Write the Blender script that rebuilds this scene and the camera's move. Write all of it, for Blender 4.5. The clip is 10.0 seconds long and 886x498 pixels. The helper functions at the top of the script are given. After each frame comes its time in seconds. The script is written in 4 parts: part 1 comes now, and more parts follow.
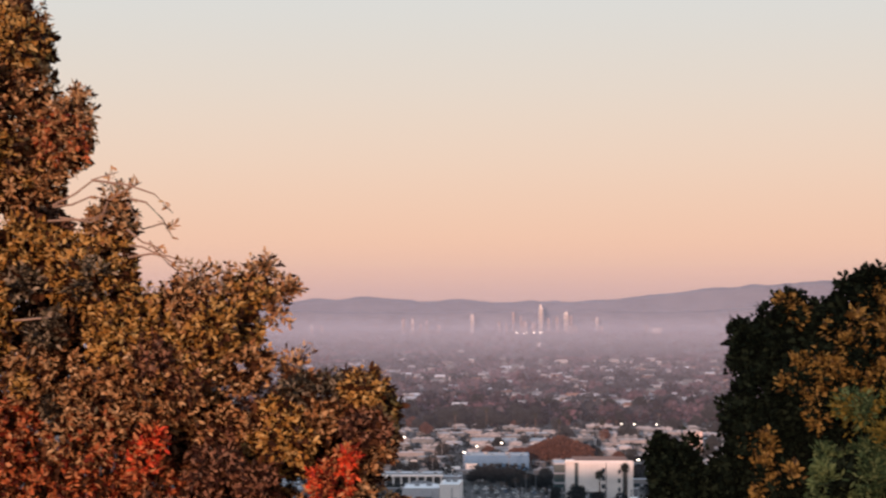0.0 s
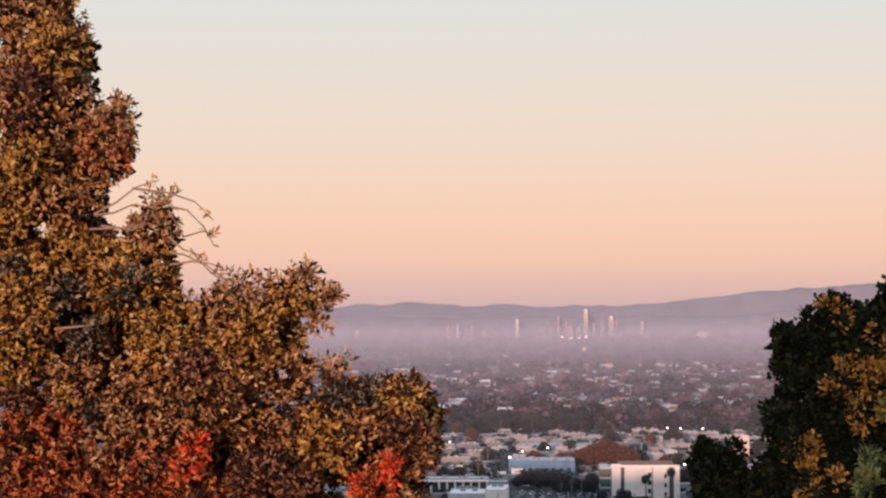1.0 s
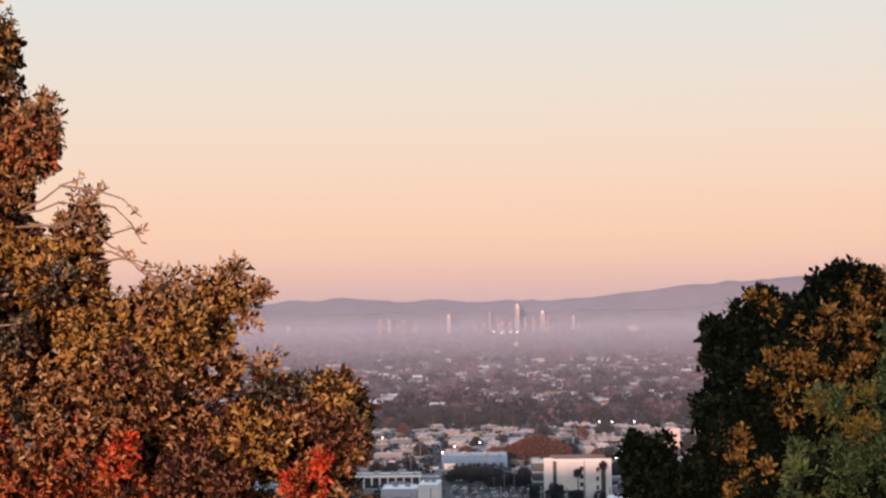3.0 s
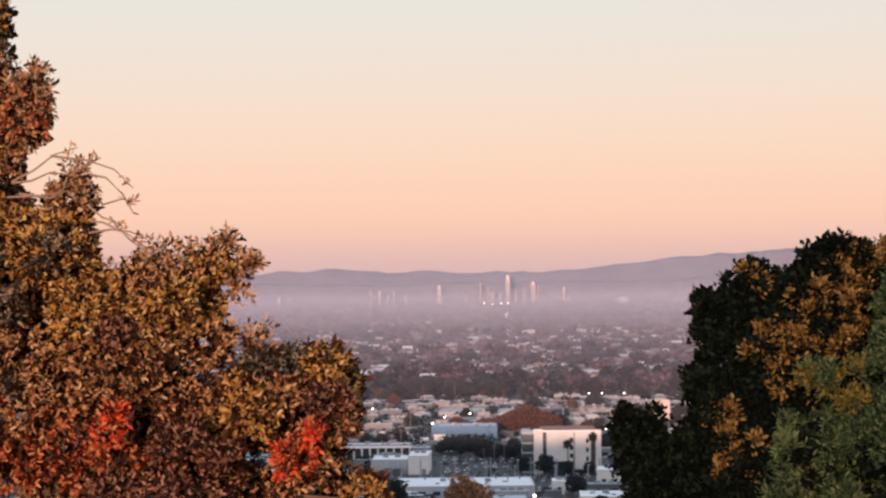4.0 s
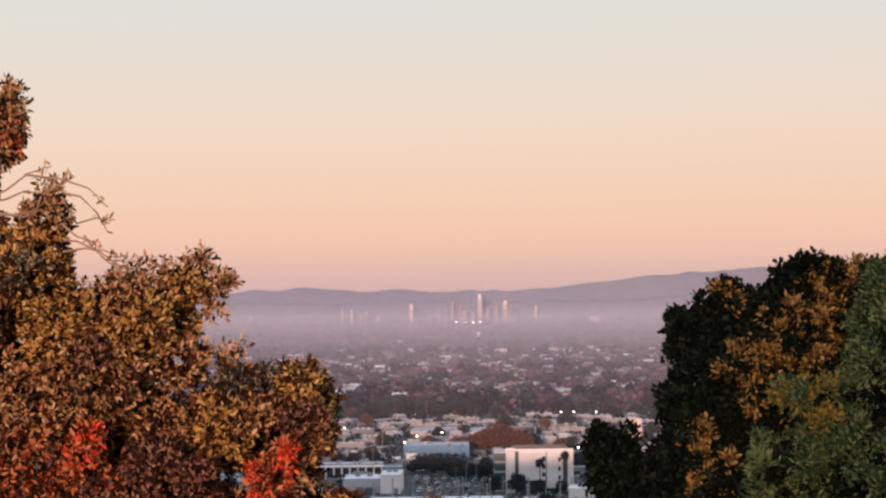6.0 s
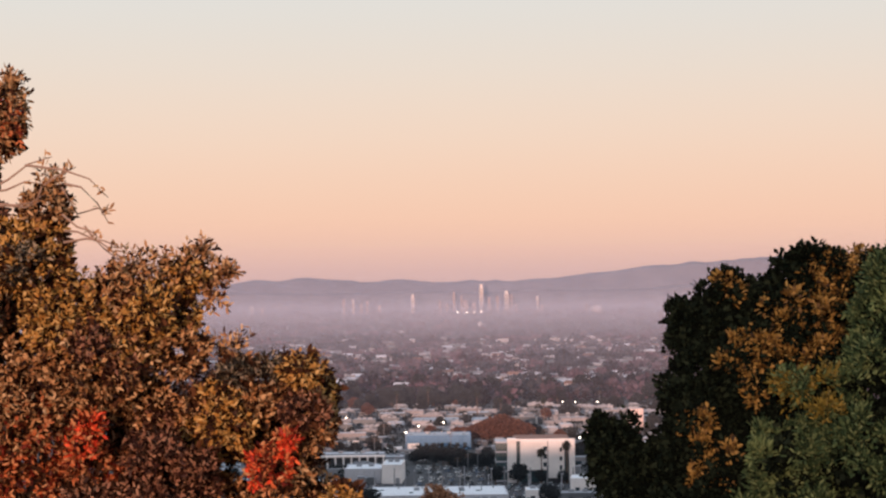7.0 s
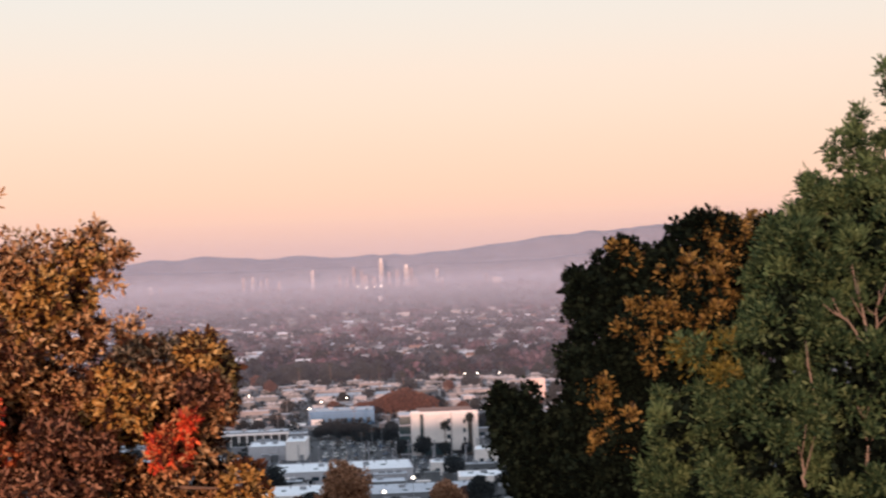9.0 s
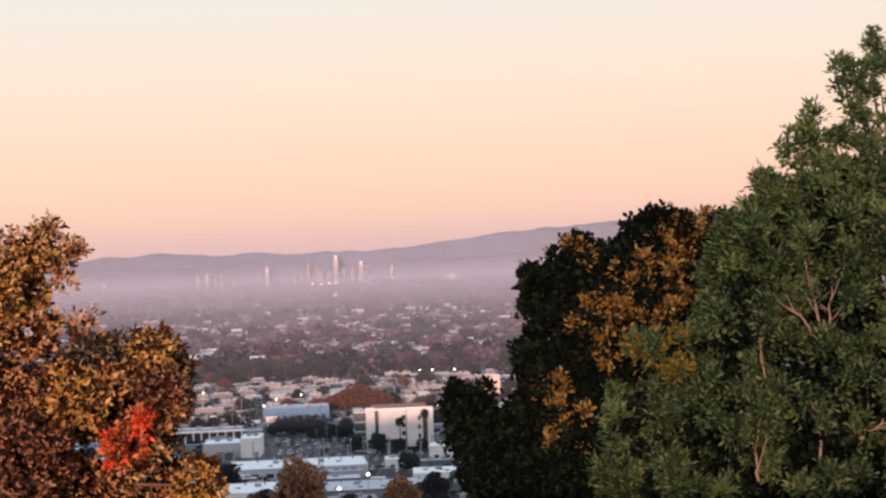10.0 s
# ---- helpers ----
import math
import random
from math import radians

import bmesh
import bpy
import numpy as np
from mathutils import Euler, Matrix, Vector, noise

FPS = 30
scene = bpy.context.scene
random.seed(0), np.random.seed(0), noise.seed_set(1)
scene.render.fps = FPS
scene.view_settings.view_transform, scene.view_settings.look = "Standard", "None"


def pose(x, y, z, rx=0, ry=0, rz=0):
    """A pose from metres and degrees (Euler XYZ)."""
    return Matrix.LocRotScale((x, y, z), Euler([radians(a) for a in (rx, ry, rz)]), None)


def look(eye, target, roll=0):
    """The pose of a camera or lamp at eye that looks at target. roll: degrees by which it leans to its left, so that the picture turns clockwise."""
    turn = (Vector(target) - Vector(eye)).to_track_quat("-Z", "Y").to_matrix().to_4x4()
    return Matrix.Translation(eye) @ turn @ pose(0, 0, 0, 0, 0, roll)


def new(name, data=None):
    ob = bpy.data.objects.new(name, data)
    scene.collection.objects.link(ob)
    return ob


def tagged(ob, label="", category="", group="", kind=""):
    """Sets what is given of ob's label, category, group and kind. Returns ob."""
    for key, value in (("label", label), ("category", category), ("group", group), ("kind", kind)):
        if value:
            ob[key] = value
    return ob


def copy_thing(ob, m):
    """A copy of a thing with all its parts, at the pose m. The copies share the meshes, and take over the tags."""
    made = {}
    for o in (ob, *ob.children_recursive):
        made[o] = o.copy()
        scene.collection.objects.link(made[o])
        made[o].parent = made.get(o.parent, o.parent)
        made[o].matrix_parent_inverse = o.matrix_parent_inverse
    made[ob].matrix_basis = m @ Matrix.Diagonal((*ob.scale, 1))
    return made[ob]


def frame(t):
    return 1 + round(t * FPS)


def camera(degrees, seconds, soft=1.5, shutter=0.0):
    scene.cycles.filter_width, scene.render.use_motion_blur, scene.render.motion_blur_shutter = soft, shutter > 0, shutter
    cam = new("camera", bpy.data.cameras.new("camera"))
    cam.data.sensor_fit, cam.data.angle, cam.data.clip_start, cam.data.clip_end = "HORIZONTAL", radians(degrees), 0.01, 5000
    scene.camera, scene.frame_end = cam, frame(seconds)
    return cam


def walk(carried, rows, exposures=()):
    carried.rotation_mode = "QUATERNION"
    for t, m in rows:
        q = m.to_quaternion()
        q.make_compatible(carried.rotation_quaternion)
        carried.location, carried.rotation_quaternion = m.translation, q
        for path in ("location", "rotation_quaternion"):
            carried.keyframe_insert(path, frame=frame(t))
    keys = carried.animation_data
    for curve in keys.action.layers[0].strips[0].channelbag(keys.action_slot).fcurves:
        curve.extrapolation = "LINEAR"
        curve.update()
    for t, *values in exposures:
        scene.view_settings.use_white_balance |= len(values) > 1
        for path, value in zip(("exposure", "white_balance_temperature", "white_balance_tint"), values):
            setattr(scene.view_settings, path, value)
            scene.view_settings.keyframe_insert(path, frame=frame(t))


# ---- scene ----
import itertools

# ---- camera: held by hand on a hillside, 70 m above the plain ----
# seconds, sideways, height, tilt, turn, lean
PATH = [
    (0, -0.035, 69.988, 92.428, -0.000, 0.000),
    (0.5, -0.019, 69.998, 92.554, 1.209, -0.075),
    (1, 0.001, 69.995, 92.582, 1.329, -0.294),
    (1.5, 0.021, 69.992, 92.588, 0.849, -0.658),
    (2, 0.022, 69.987, 92.633, -0.124, -0.720),
    (2.5, 0.019, 69.992, 92.652, -0.651, -0.813),
    (2.7, 0.018, 69.993, 92.646, -0.699, -0.800),
    (3.8, 0.010, 69.997, 91.541, -0.840, -0.600),
    (4, 0.008, 69.998, 91.566, -0.993, -0.585),
    (4.5, 0.005, 70.002, 91.974, -1.499, -0.448),
    (5, -0.022, 70.006, 92.363, -1.768, -0.550),
    (5.5, -0.021, 70.001, 92.406, -1.826, -0.707),
    (6, -0.018, 69.999, 92.119, -1.836, -0.621),
    (6.2, -0.016, 70.000, 91.952, -1.857, -0.620),
    (7.3, -0.009, 70.003, 91.820, -1.679, -0.670),
    (7.5, -0.008, 70.004, 92.021, -1.439, -0.671),
    (8, -0.000, 70.009, 92.290, -1.346, -1.203),
    (8.3, 0.001, 70.010, 92.100, -1.746, -1.200),
    (8.5, 0.003, 70.010, 91.728, -2.343, -1.395),
    (8.7, 0.007, 70.010, 91.254, -3.286, -1.750),
    (9, 0.013, 70.009, 90.973, -4.787, -2.169),
    (9.5, 0.020, 70.006, 90.847, -5.530, -2.417),
    (10, 0.011, 70.003, 90.819, -6.132, -2.241),
]

cam = camera(26.0, 10.0, soft=2.35, shutter=0.5)
walk(cam,
     [(t, pose(x, 0, z, tilt, 0, turn) @ pose(0, 0, 0, 0, 0, lean)) for t, x, z, tilt, turn, lean in PATH],
     exposures=[(0, -0.06), (0.5, 0.01), (2.5, 0.03), (4.0, 0.10), (4.5, 0.0), (8.3, 0.02), (8.8, 0.22), (10, 0.22)])

# ---- dusk sky and the low sun behind the camera ----
SUN_AZ, SUN_EL = radians(-10), radians(3.9)          # turned from straight behind the camera
sun_from = Vector((math.sin(SUN_AZ) * math.cos(SUN_EL), -math.cos(SUN_AZ) * math.cos(SUN_EL), math.sin(SUN_EL)))
sun = new("sun", bpy.data.lights.new("sun", "SUN"))
sun.data.energy, sun.data.angle, sun.data.color = 4.9, radians(0.8), (1.0, 0.56, 0.40)
sun.matrix_world = look(tuple(sun_from * 50), (0, 0, 0))

world = bpy.data.worlds.new("dusk_sky")
scene.world = world
world.use_nodes = True
wn, wl = world.node_tree.nodes, world.node_tree.links
wn.clear()
w_out, w_bg, w_add = wn.new("ShaderNodeOutputWorld"), wn.new("ShaderNodeBackground"), wn.new("ShaderNodeMix")
w_sky, w_co, w_sep, w_ramp = (wn.new("ShaderNodeTexSky"), wn.new("ShaderNodeTexCoord"), wn.new("ShaderNodeSeparateXYZ"),
                              wn.new("ShaderNodeValToRGB"))
w_sky.sky_type, w_sky.sun_disc = "NISHITA", False
w_sky.sun_elevation, w_sky.sun_rotation = SUN_EL, radians(180) + SUN_AZ
SKY = [(0.0, 0.68, 0.42, 0.40), (0.018, 0.79, 0.47, 0.40), (0.035, 0.84, 0.51, 0.405), (0.06, 0.85, 0.55, 0.43),
       (0.09, 0.83, 0.61, 0.50), (0.125, 0.77, 0.65, 0.57), (0.17, 0.69, 0.68, 0.66), (0.30, 0.68, 0.71, 0.74),
       (1.0, 0.62, 0.73, 0.90)]
while len(w_ramp.color_ramp.elements) < len(SKY):
    w_ramp.color_ramp.elements.new(0.5)
for el, (pos, r, g, b) in zip(w_ramp.color_ramp.elements, SKY):
    el.position, el.color = pos, (r, g, b, 1)
w_ramp.color_ramp.interpolation = "B_SPLINE"
w_add.data_type, w_add.blend_type = "RGBA", "ADD"
w_add.inputs["Factor"].default_value = 0.02
wl.new(w_co.outputs["Generated"], w_sep.inputs[0])
wl.new(w_sep.outputs["Z"], w_ramp.inputs["Fac"])
wl.new(w_ramp.outputs["Color"], w_add.inputs["A"])
wl.new(w_sky.outputs["Color"], w_add.inputs["B"])
wl.new(w_add.outputs["Result"], w_bg.inputs["Color"])
wl.new(w_bg.outputs[0], w_out.inputs[0])
w_bg.inputs["Strength"].default_value = 1.0


# ---- materials ----
def surface(name, colour, colour2=None, rough=0.7, metal=0.0, scale=4.0, bump=0.15, emit=None, power=0.0, per_object=0.0):
    """Two colours mixed by noise at two scales, fine relief."""
    m = bpy.data.materials.new(name)
    m.use_nodes = True
    n, l = m.node_tree.nodes, m.node_tree.links
    b = n["Principled BSDF"]
    b.inputs["Roughness"].default_value, b.inputs["Metallic"].default_value = rough, metal
    geo, big, fine, mix, both = (n.new("ShaderNodeNewGeometry"), n.new("ShaderNodeTexNoise"), n.new("ShaderNodeTexNoise"),
                                 n.new("ShaderNodeMix"), n.new("ShaderNodeMath"))
    big.inputs["Scale"].default_value, fine.inputs["Scale"].default_value = scale * 0.15, scale
    both.operation = "MULTIPLY_ADD"
    both.inputs[1].default_value = 0.5
    for tex in (big, fine):
        l.new(geo.outputs["Position"], tex.inputs["Vector"])
    l.new(fine.outputs["Fac"], both.inputs[0])
    half = n.new("ShaderNodeMath")
    half.operation = "MULTIPLY"
    half.inputs[1].default_value = 0.5
    l.new(big.outputs["Fac"], half.inputs[0])
    l.new(half.outputs[0], both.inputs[2])
    spread = n.new("ShaderNodeMapRange")
    spread.inputs["From Min"].default_value, spread.inputs["From Max"].default_value = 0.35, 0.65
    l.new(both.outputs[0], spread.inputs["Value"])
    mix.data_type = "RGBA"
    c2 = colour2 or tuple(c * 0.7 for c in colour)
    mix.inputs["A"].default_value, mix.inputs["B"].default_value = (*c2, 1), (*colour, 1)
    l.new(spread.outputs[0], mix.inputs["Factor"])
    out = mix.outputs["Result"]
    if per_object:
        info, hsv, rng_v = n.new("ShaderNodeObjectInfo"), n.new("ShaderNodeHueSaturation"), n.new("ShaderNodeMapRange")
        rng_v.inputs["To Min"].default_value, rng_v.inputs["To Max"].default_value = 1 - per_object, 1 + per_object * 0.4
        l.new(info.outputs["Random"], rng_v.inputs["Value"])
        l.new(rng_v.outputs[0], hsv.inputs["Value"])
        l.new(out, hsv.inputs["Color"])
        out = hsv.outputs["Color"]
    l.new(out, b.inputs["Base Color"])
    if bump:
        bp = n.new("ShaderNodeBump")
        bp.inputs["Strength"].default_value = bump
        bp.inputs["Distance"].default_value = 0.3 / scale
        l.new(fine.outputs["Fac"], bp.inputs["Height"])
        l.new(bp.outputs[0], b.inputs["Normal"])
    if emit:
        b.inputs["Emission Color"].default_value, b.inputs["Emission Strength"].default_value = (*emit, 1), power
    return m


def leafy(name, stops, rough=0.55, through_light=0.25, patch=0.0, patch_colour=None, patch_scale=0.01, mottle=0.0, steps=False, gloss=0.2):
    """Leaves: a colour of its own for every leaf, some light passing through."""
    m = bpy.data.materials.new(name)
    m.use_nodes = True
    n, l = m.node_tree.nodes, m.node_tree.links
    b, out = n["Principled BSDF"], n["Material Output"]
    b.inputs["Roughness"].default_value, b.inputs["Specular IOR Level"].default_value = rough, gloss
    geo, ramp = n.new("ShaderNodeNewGeometry"), n.new("ShaderNodeValToRGB")
    while len(ramp.color_ramp.elements) < len(stops):
        ramp.color_ramp.elements.new(0.5)
    for i, (el, c) in enumerate(zip(ramp.color_ramp.elements, stops)):
        el.position, el.color = i / (len(stops) if steps else len(stops) - 1), (*c, 1)
    if steps:
        ramp.color_ramp.interpolation = "CONSTANT"
    l.new(geo.outputs["Random Per Island"], ramp.inputs["Fac"])
    col = ramp.outputs["Color"]
    if patch_colour:
        tex, rng_m, mix = n.new("ShaderNodeTexNoise"), n.new("ShaderNodeMapRange"), n.new("ShaderNodeMix")
        tex.inputs["Scale"].default_value = patch_scale
        l.new(geo.outputs["Position"], tex.inputs["Vector"])
        rng_m.inputs["From Min"].default_value, rng_m.inputs["From Max"].default_value = 0.45, 0.62
        rng_m.inputs["To Max"].default_value = patch
        l.new(tex.outputs["Fac"], rng_m.inputs["Value"])
        mix.data_type = "RGBA"
        mix.inputs["B"].default_value = (*patch_colour, 1)
        l.new(rng_m.outputs[0], mix.inputs["Factor"])
        l.new(col, mix.inputs["A"])
        col = mix.outputs["Result"]
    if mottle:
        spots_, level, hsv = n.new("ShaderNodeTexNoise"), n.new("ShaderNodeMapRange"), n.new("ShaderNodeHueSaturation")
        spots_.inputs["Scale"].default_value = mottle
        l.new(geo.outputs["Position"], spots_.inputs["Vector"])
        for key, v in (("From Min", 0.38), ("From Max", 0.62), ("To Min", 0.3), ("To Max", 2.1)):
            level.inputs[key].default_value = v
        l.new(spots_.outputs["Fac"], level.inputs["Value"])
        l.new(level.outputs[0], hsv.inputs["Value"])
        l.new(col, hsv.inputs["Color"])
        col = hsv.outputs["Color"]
    l.new(col, b.inputs["Base Color"])
    tr, add = n.new("ShaderNodeBsdfTranslucent"), n.new("ShaderNodeMixShader")
    l.new(col, tr.inputs["Color"])
    add.inputs[0].default_value = through_light
    l.new(b.outputs[0], add.inputs[1])
    l.new(tr.outputs[0], add.inputs[2])
    l.new(add.outputs[0], out.inputs["Surface"])
    return m


def mist(name, amount, low, full, foot, top, colour):
    """Thin air-borne haze: lets most light through, scatters the rest, thinning out upwards."""
    m = bpy.data.materials.new(name)
    m.use_nodes = True
    n, l = m.node_tree.nodes, m.node_tree.links
    n.remove(n["Principled BSDF"])
    geo, sep, rng_m, clear, dif, mix = (n.new("ShaderNodeNewGeometry"), n.new("ShaderNodeSeparateXYZ"), n.new("ShaderNodeMapRange"),
                                        n.new("ShaderNodeBsdfTransparent"), n.new("ShaderNodeBsdfDiffuse"), n.new("ShaderNodeMixShader"))
    rng_m.interpolation_type = "SMOOTHSTEP"
    for key, v in (("From Min", foot), ("From Max", top), ("To Min", amount), ("To Max", 0.0)):
        rng_m.inputs[key].default_value = v
    dif.inputs["Color"].default_value = (*colour, 1)
    l.new(geo.outputs["Position"], sep.inputs[0])
    l.new(sep.outputs["Z"], rng_m.inputs["Value"])
    start, both = n.new("ShaderNodeMapRange"), n.new("ShaderNodeMath")
    start.inputs["From Min"].default_value, start.inputs["From Max"].default_value = low, full
    l.new(sep.outputs["Z"], start.inputs["Value"])
    both.operation = "MULTIPLY"
    l.new(rng_m.outputs[0], both.inputs[0])
    l.new(start.outputs[0], both.inputs[1])
    l.new(both.outputs[0], mix.inputs[0])
    l.new(clear.outputs[0], mix.inputs[1])
    l.new(dif.outputs[0], mix.inputs[2])
    l.new(mix.outputs[0], n["Material Output"].inputs["Surface"])
    return m


EARTH = surface("dry_earth_and_streets", (0.075, 0.075, 0.08), (0.035, 0.036, 0.042), 0.95, scale=0.08, bump=0.05)
# mauve-grey of the distant haze is mixed into the brush colour
ROCK = surface("haze_tinted_brush", (0.20, 0.19, 0.22), (0.14, 0.135, 0.165), 0.95, scale=0.02, bump=0.4)
BARK = surface("bark", (0.16, 0.10, 0.07), (0.07, 0.045, 0.035), 0.9, scale=14, bump=0.6)
PALE_BARK = surface("pale_bark", (0.22, 0.17, 0.13), (0.14, 0.105, 0.08), 0.85, scale=16, bump=0.5)
TWIG = surface("dry_twig", (0.27, 0.19, 0.145), (0.19, 0.13, 0.10), 0.85, scale=20, bump=0.3)
# golden tree: the two darkest steps paint the shaded gaps between leaves
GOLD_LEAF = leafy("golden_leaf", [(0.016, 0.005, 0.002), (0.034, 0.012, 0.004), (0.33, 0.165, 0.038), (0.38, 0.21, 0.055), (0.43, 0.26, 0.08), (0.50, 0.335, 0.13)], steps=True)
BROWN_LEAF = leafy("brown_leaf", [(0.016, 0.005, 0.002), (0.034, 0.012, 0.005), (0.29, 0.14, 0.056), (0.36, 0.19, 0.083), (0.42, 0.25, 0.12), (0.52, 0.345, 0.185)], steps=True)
OLIVE_SHADE_LEAF = leafy("olive_shade_leaf", [(0.010, 0.008, 0.006), (0.018, 0.015, 0.011), (0.12, 0.095, 0.06), (0.28, 0.225, 0.16)], steps=True)
# very dark brown: shade inside the crown, put into the leaf colour
CORE_SHADE_LEAF = leafy("core_shade_leaf", [(0.018, 0.006, 0.002), (0.035, 0.013, 0.005), (0.08, 0.032, 0.012)], 0.8, 0.08)
PLUM_SHADE_LEAF = leafy("plum_shade_leaf", [(0.018, 0.006, 0.004), (0.035, 0.012, 0.008), (0.20, 0.095, 0.06), (0.30, 0.165, 0.105)], steps=True)
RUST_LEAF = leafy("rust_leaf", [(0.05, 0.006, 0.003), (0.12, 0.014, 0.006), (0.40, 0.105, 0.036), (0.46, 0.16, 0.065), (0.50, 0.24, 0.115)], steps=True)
SCARLET_LEAF = leafy("scarlet_leaf", [(0.16, 0.012, 0.006), (0.45, 0.035, 0.014), (0.66, 0.075, 0.026), (0.70, 0.17, 0.065)])
# dark green lowered to near black, so the colour carries the tree's shade
SHADED_EVERGREEN_LEAF = leafy("shaded_evergreen_leaf", [(0.0013, 0.0024, 0.0019), (0.002, 0.004, 0.0031), (0.0043, 0.0088, 0.0066), (0.0125, 0.0205, 0.0137)], 0.85, 0.08, gloss=0.03)
OCHRE_LEAF = leafy("ochre_leaf", [(0.012, 0.007, 0.003), (0.10, 0.060, 0.016), (0.19, 0.125, 0.034), (0.28, 0.20, 0.068)])
GREEN_LEAF = leafy("green_leaf", [(0.007, 0.016, 0.009), (0.025, 0.050, 0.025), (0.056, 0.096, 0.044), (0.124, 0.170, 0.081)], 0.7, 0.35, gloss=0.08)
FRESH_LEAF = leafy("young_green_leaf", [(0.034, 0.055, 0.025), (0.076, 0.122, 0.053), (0.142, 0.197, 0.088)], 0.7, 0.35, gloss=0.08)
LIME_LEAF = leafy("yellow_green_leaf", [(0.04, 0.04, 0.0112), (0.096, 0.088, 0.02), (0.152, 0.12, 0.024)])
# far leaves have the blue and mauve of haze in their colours
FAR_LEAF = leafy("haze_tinted_leaf", [(0.017, 0.022, 0.031), (0.027, 0.032, 0.040), (0.043, 0.045, 0.053)], 0.8, 0.2, 0.85, (0.092, 0.055, 0.072), 0.006, 0.024)
CITY_LEAF = leafy("town_tree_leaf", [(0.013, 0.018, 0.021), (0.028, 0.034, 0.036), (0.058, 0.062, 0.06)], 0.8, 0.15, gloss=0.08)
DUSK_LEAF = leafy("dark_grove_leaf", [(0.017, 0.023, 0.027), (0.036, 0.043, 0.048), (0.072, 0.078, 0.08)], 0.8, 0.1, gloss=0.05)
RED_TREE_LEAF = leafy("autumn_leaf", [(0.05, 0.024, 0.018), (0.125, 0.06, 0.045), (0.20, 0.10, 0.072)], 0.7, 0.2)
SLOPE_LEAF = leafy("rusty_leaf", [(0.10, 0.05, 0.03), (0.34, 0.17, 0.10), (0.52, 0.29, 0.18)], 0.7, 0.2)
PALM_LEAF = leafy("palm_leaf", [(0.02, 0.022, 0.016), (0.045, 0.05, 0.032)], 0.6, 0.1)
WHITE_WALL = surface("white_stucco", (0.86, 0.80, 0.79), (0.74, 0.69, 0.69), 0.85, scale=1.2, bump=0.1)
PALE_WALL = surface("pale_painted_block", (0.38, 0.38, 0.42), (0.27, 0.275, 0.31), 0.85, scale=1.2, bump=0.1, per_object=0.4)
CREAM_WALL = surface("cream_stucco", (0.30, 0.285, 0.30), (0.22, 0.21, 0.23), 0.85, scale=1.2, bump=0.1, per_object=0.3)
# lilac tone of a wall in shade, set as base colour
HALL_WALL = surface("lilac_shade_render", (0.52, 0.52, 0.57), (0.42, 0.42, 0.47), 0.85, scale=1.2, bump=0.1)
# pink of the low sun is put into this stucco colour
SUN_TINTED_WALL = surface("sun_tinted_stucco", (0.66, 0.52, 0.50), (0.55, 0.43, 0.42), 0.85, scale=1.2, bump=0.1)
GREY_WALL = surface("grey_concrete", (0.17, 0.18, 0.20), (0.12, 0.13, 0.145), 0.9, scale=1.0, bump=0.15, per_object=0.3)
BLUE_WALL = surface("blue_grey_panels", (0.07, 0.185, 0.34), (0.05, 0.14, 0.26), 0.6, scale=0.8, bump=0.05)
PALE_ROOF = surface("pale_flat_roof", (0.52, 0.55, 0.62), (0.36, 0.39, 0.45), 0.9, scale=0.5, bump=0.1, per_object=0.35)
WHITE_ROOF = surface("white_coated_roof", (0.78, 0.80, 0.85), (0.62, 0.65, 0.70), 0.9, scale=0.5, bump=0.1)
GREY_ROOF = surface("grey_flat_roof", (0.30, 0.30, 0.33), (0.20, 0.20, 0.23), 0.9, scale=0.5, bump=0.1, per_object=0.3)
TILE_ROOF = surface("red_brown_tiles", (0.21, 0.115, 0.09), (0.145, 0.078, 0.062), 0.85, scale=1.5, bump=0.3, per_object=0.4)
GLASS = surface("window_glass", (0.035, 0.055, 0.07), (0.03, 0.045, 0.06), 0.12, scale=1, bump=0)
TEAL_GLASS = surface("teal_glazing", (0.022, 0.065, 0.078), (0.015, 0.045, 0.055), 0.4, scale=1, bump=0)
METAL = surface("galvanised_metal", (0.30, 0.31, 0.34), (0.22, 0.23, 0.26), 0.65, 0.15, scale=3, bump=0.05)
RUBBER = surface("tyre_rubber", (0.03, 0.03, 0.03), None, 0.9, scale=20, bump=0.2)
ASPHALT = surface("asphalt", (0.045, 0.048, 0.058), (0.030, 0.032, 0.040), 0.9, scale=0.6, bump=0.1)
CAR_PAINT = [surface("car_paint_" + nm, c, None, 0.3, scale=1, bump=0) for nm, c in
             (("white", (0.75, 0.75, 0.76)), ("silver", (0.42, 0.44, 0.47)), ("black", (0.03, 0.03, 0.035)), ("blue", (0.06, 0.10, 0.2)))]
LAMP_GLOW = surface("lamp_glow", (0.9, 0.85, 0.8), None, 0.5, scale=1, bump=0, emit=(1.0, 0.86, 0.72), power=7)
# tower walls in two tones: pale painted as sunlit, darker as unlit
TOWER_LIT = surface("tower_sunlit_tone", (0.62, 0.58, 0.62), (0.5, 0.47, 0.5), 0.6, scale=0.1, bump=0, per_object=0.35)
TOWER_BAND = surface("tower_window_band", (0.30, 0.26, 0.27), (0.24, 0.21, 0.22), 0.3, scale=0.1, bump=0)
TOWER_UNLIT = surface("tower_unlit_tone", (0.36, 0.29, 0.31), (0.29, 0.24, 0.26), 0.6, scale=0.1, bump=0, per_object=0.35)


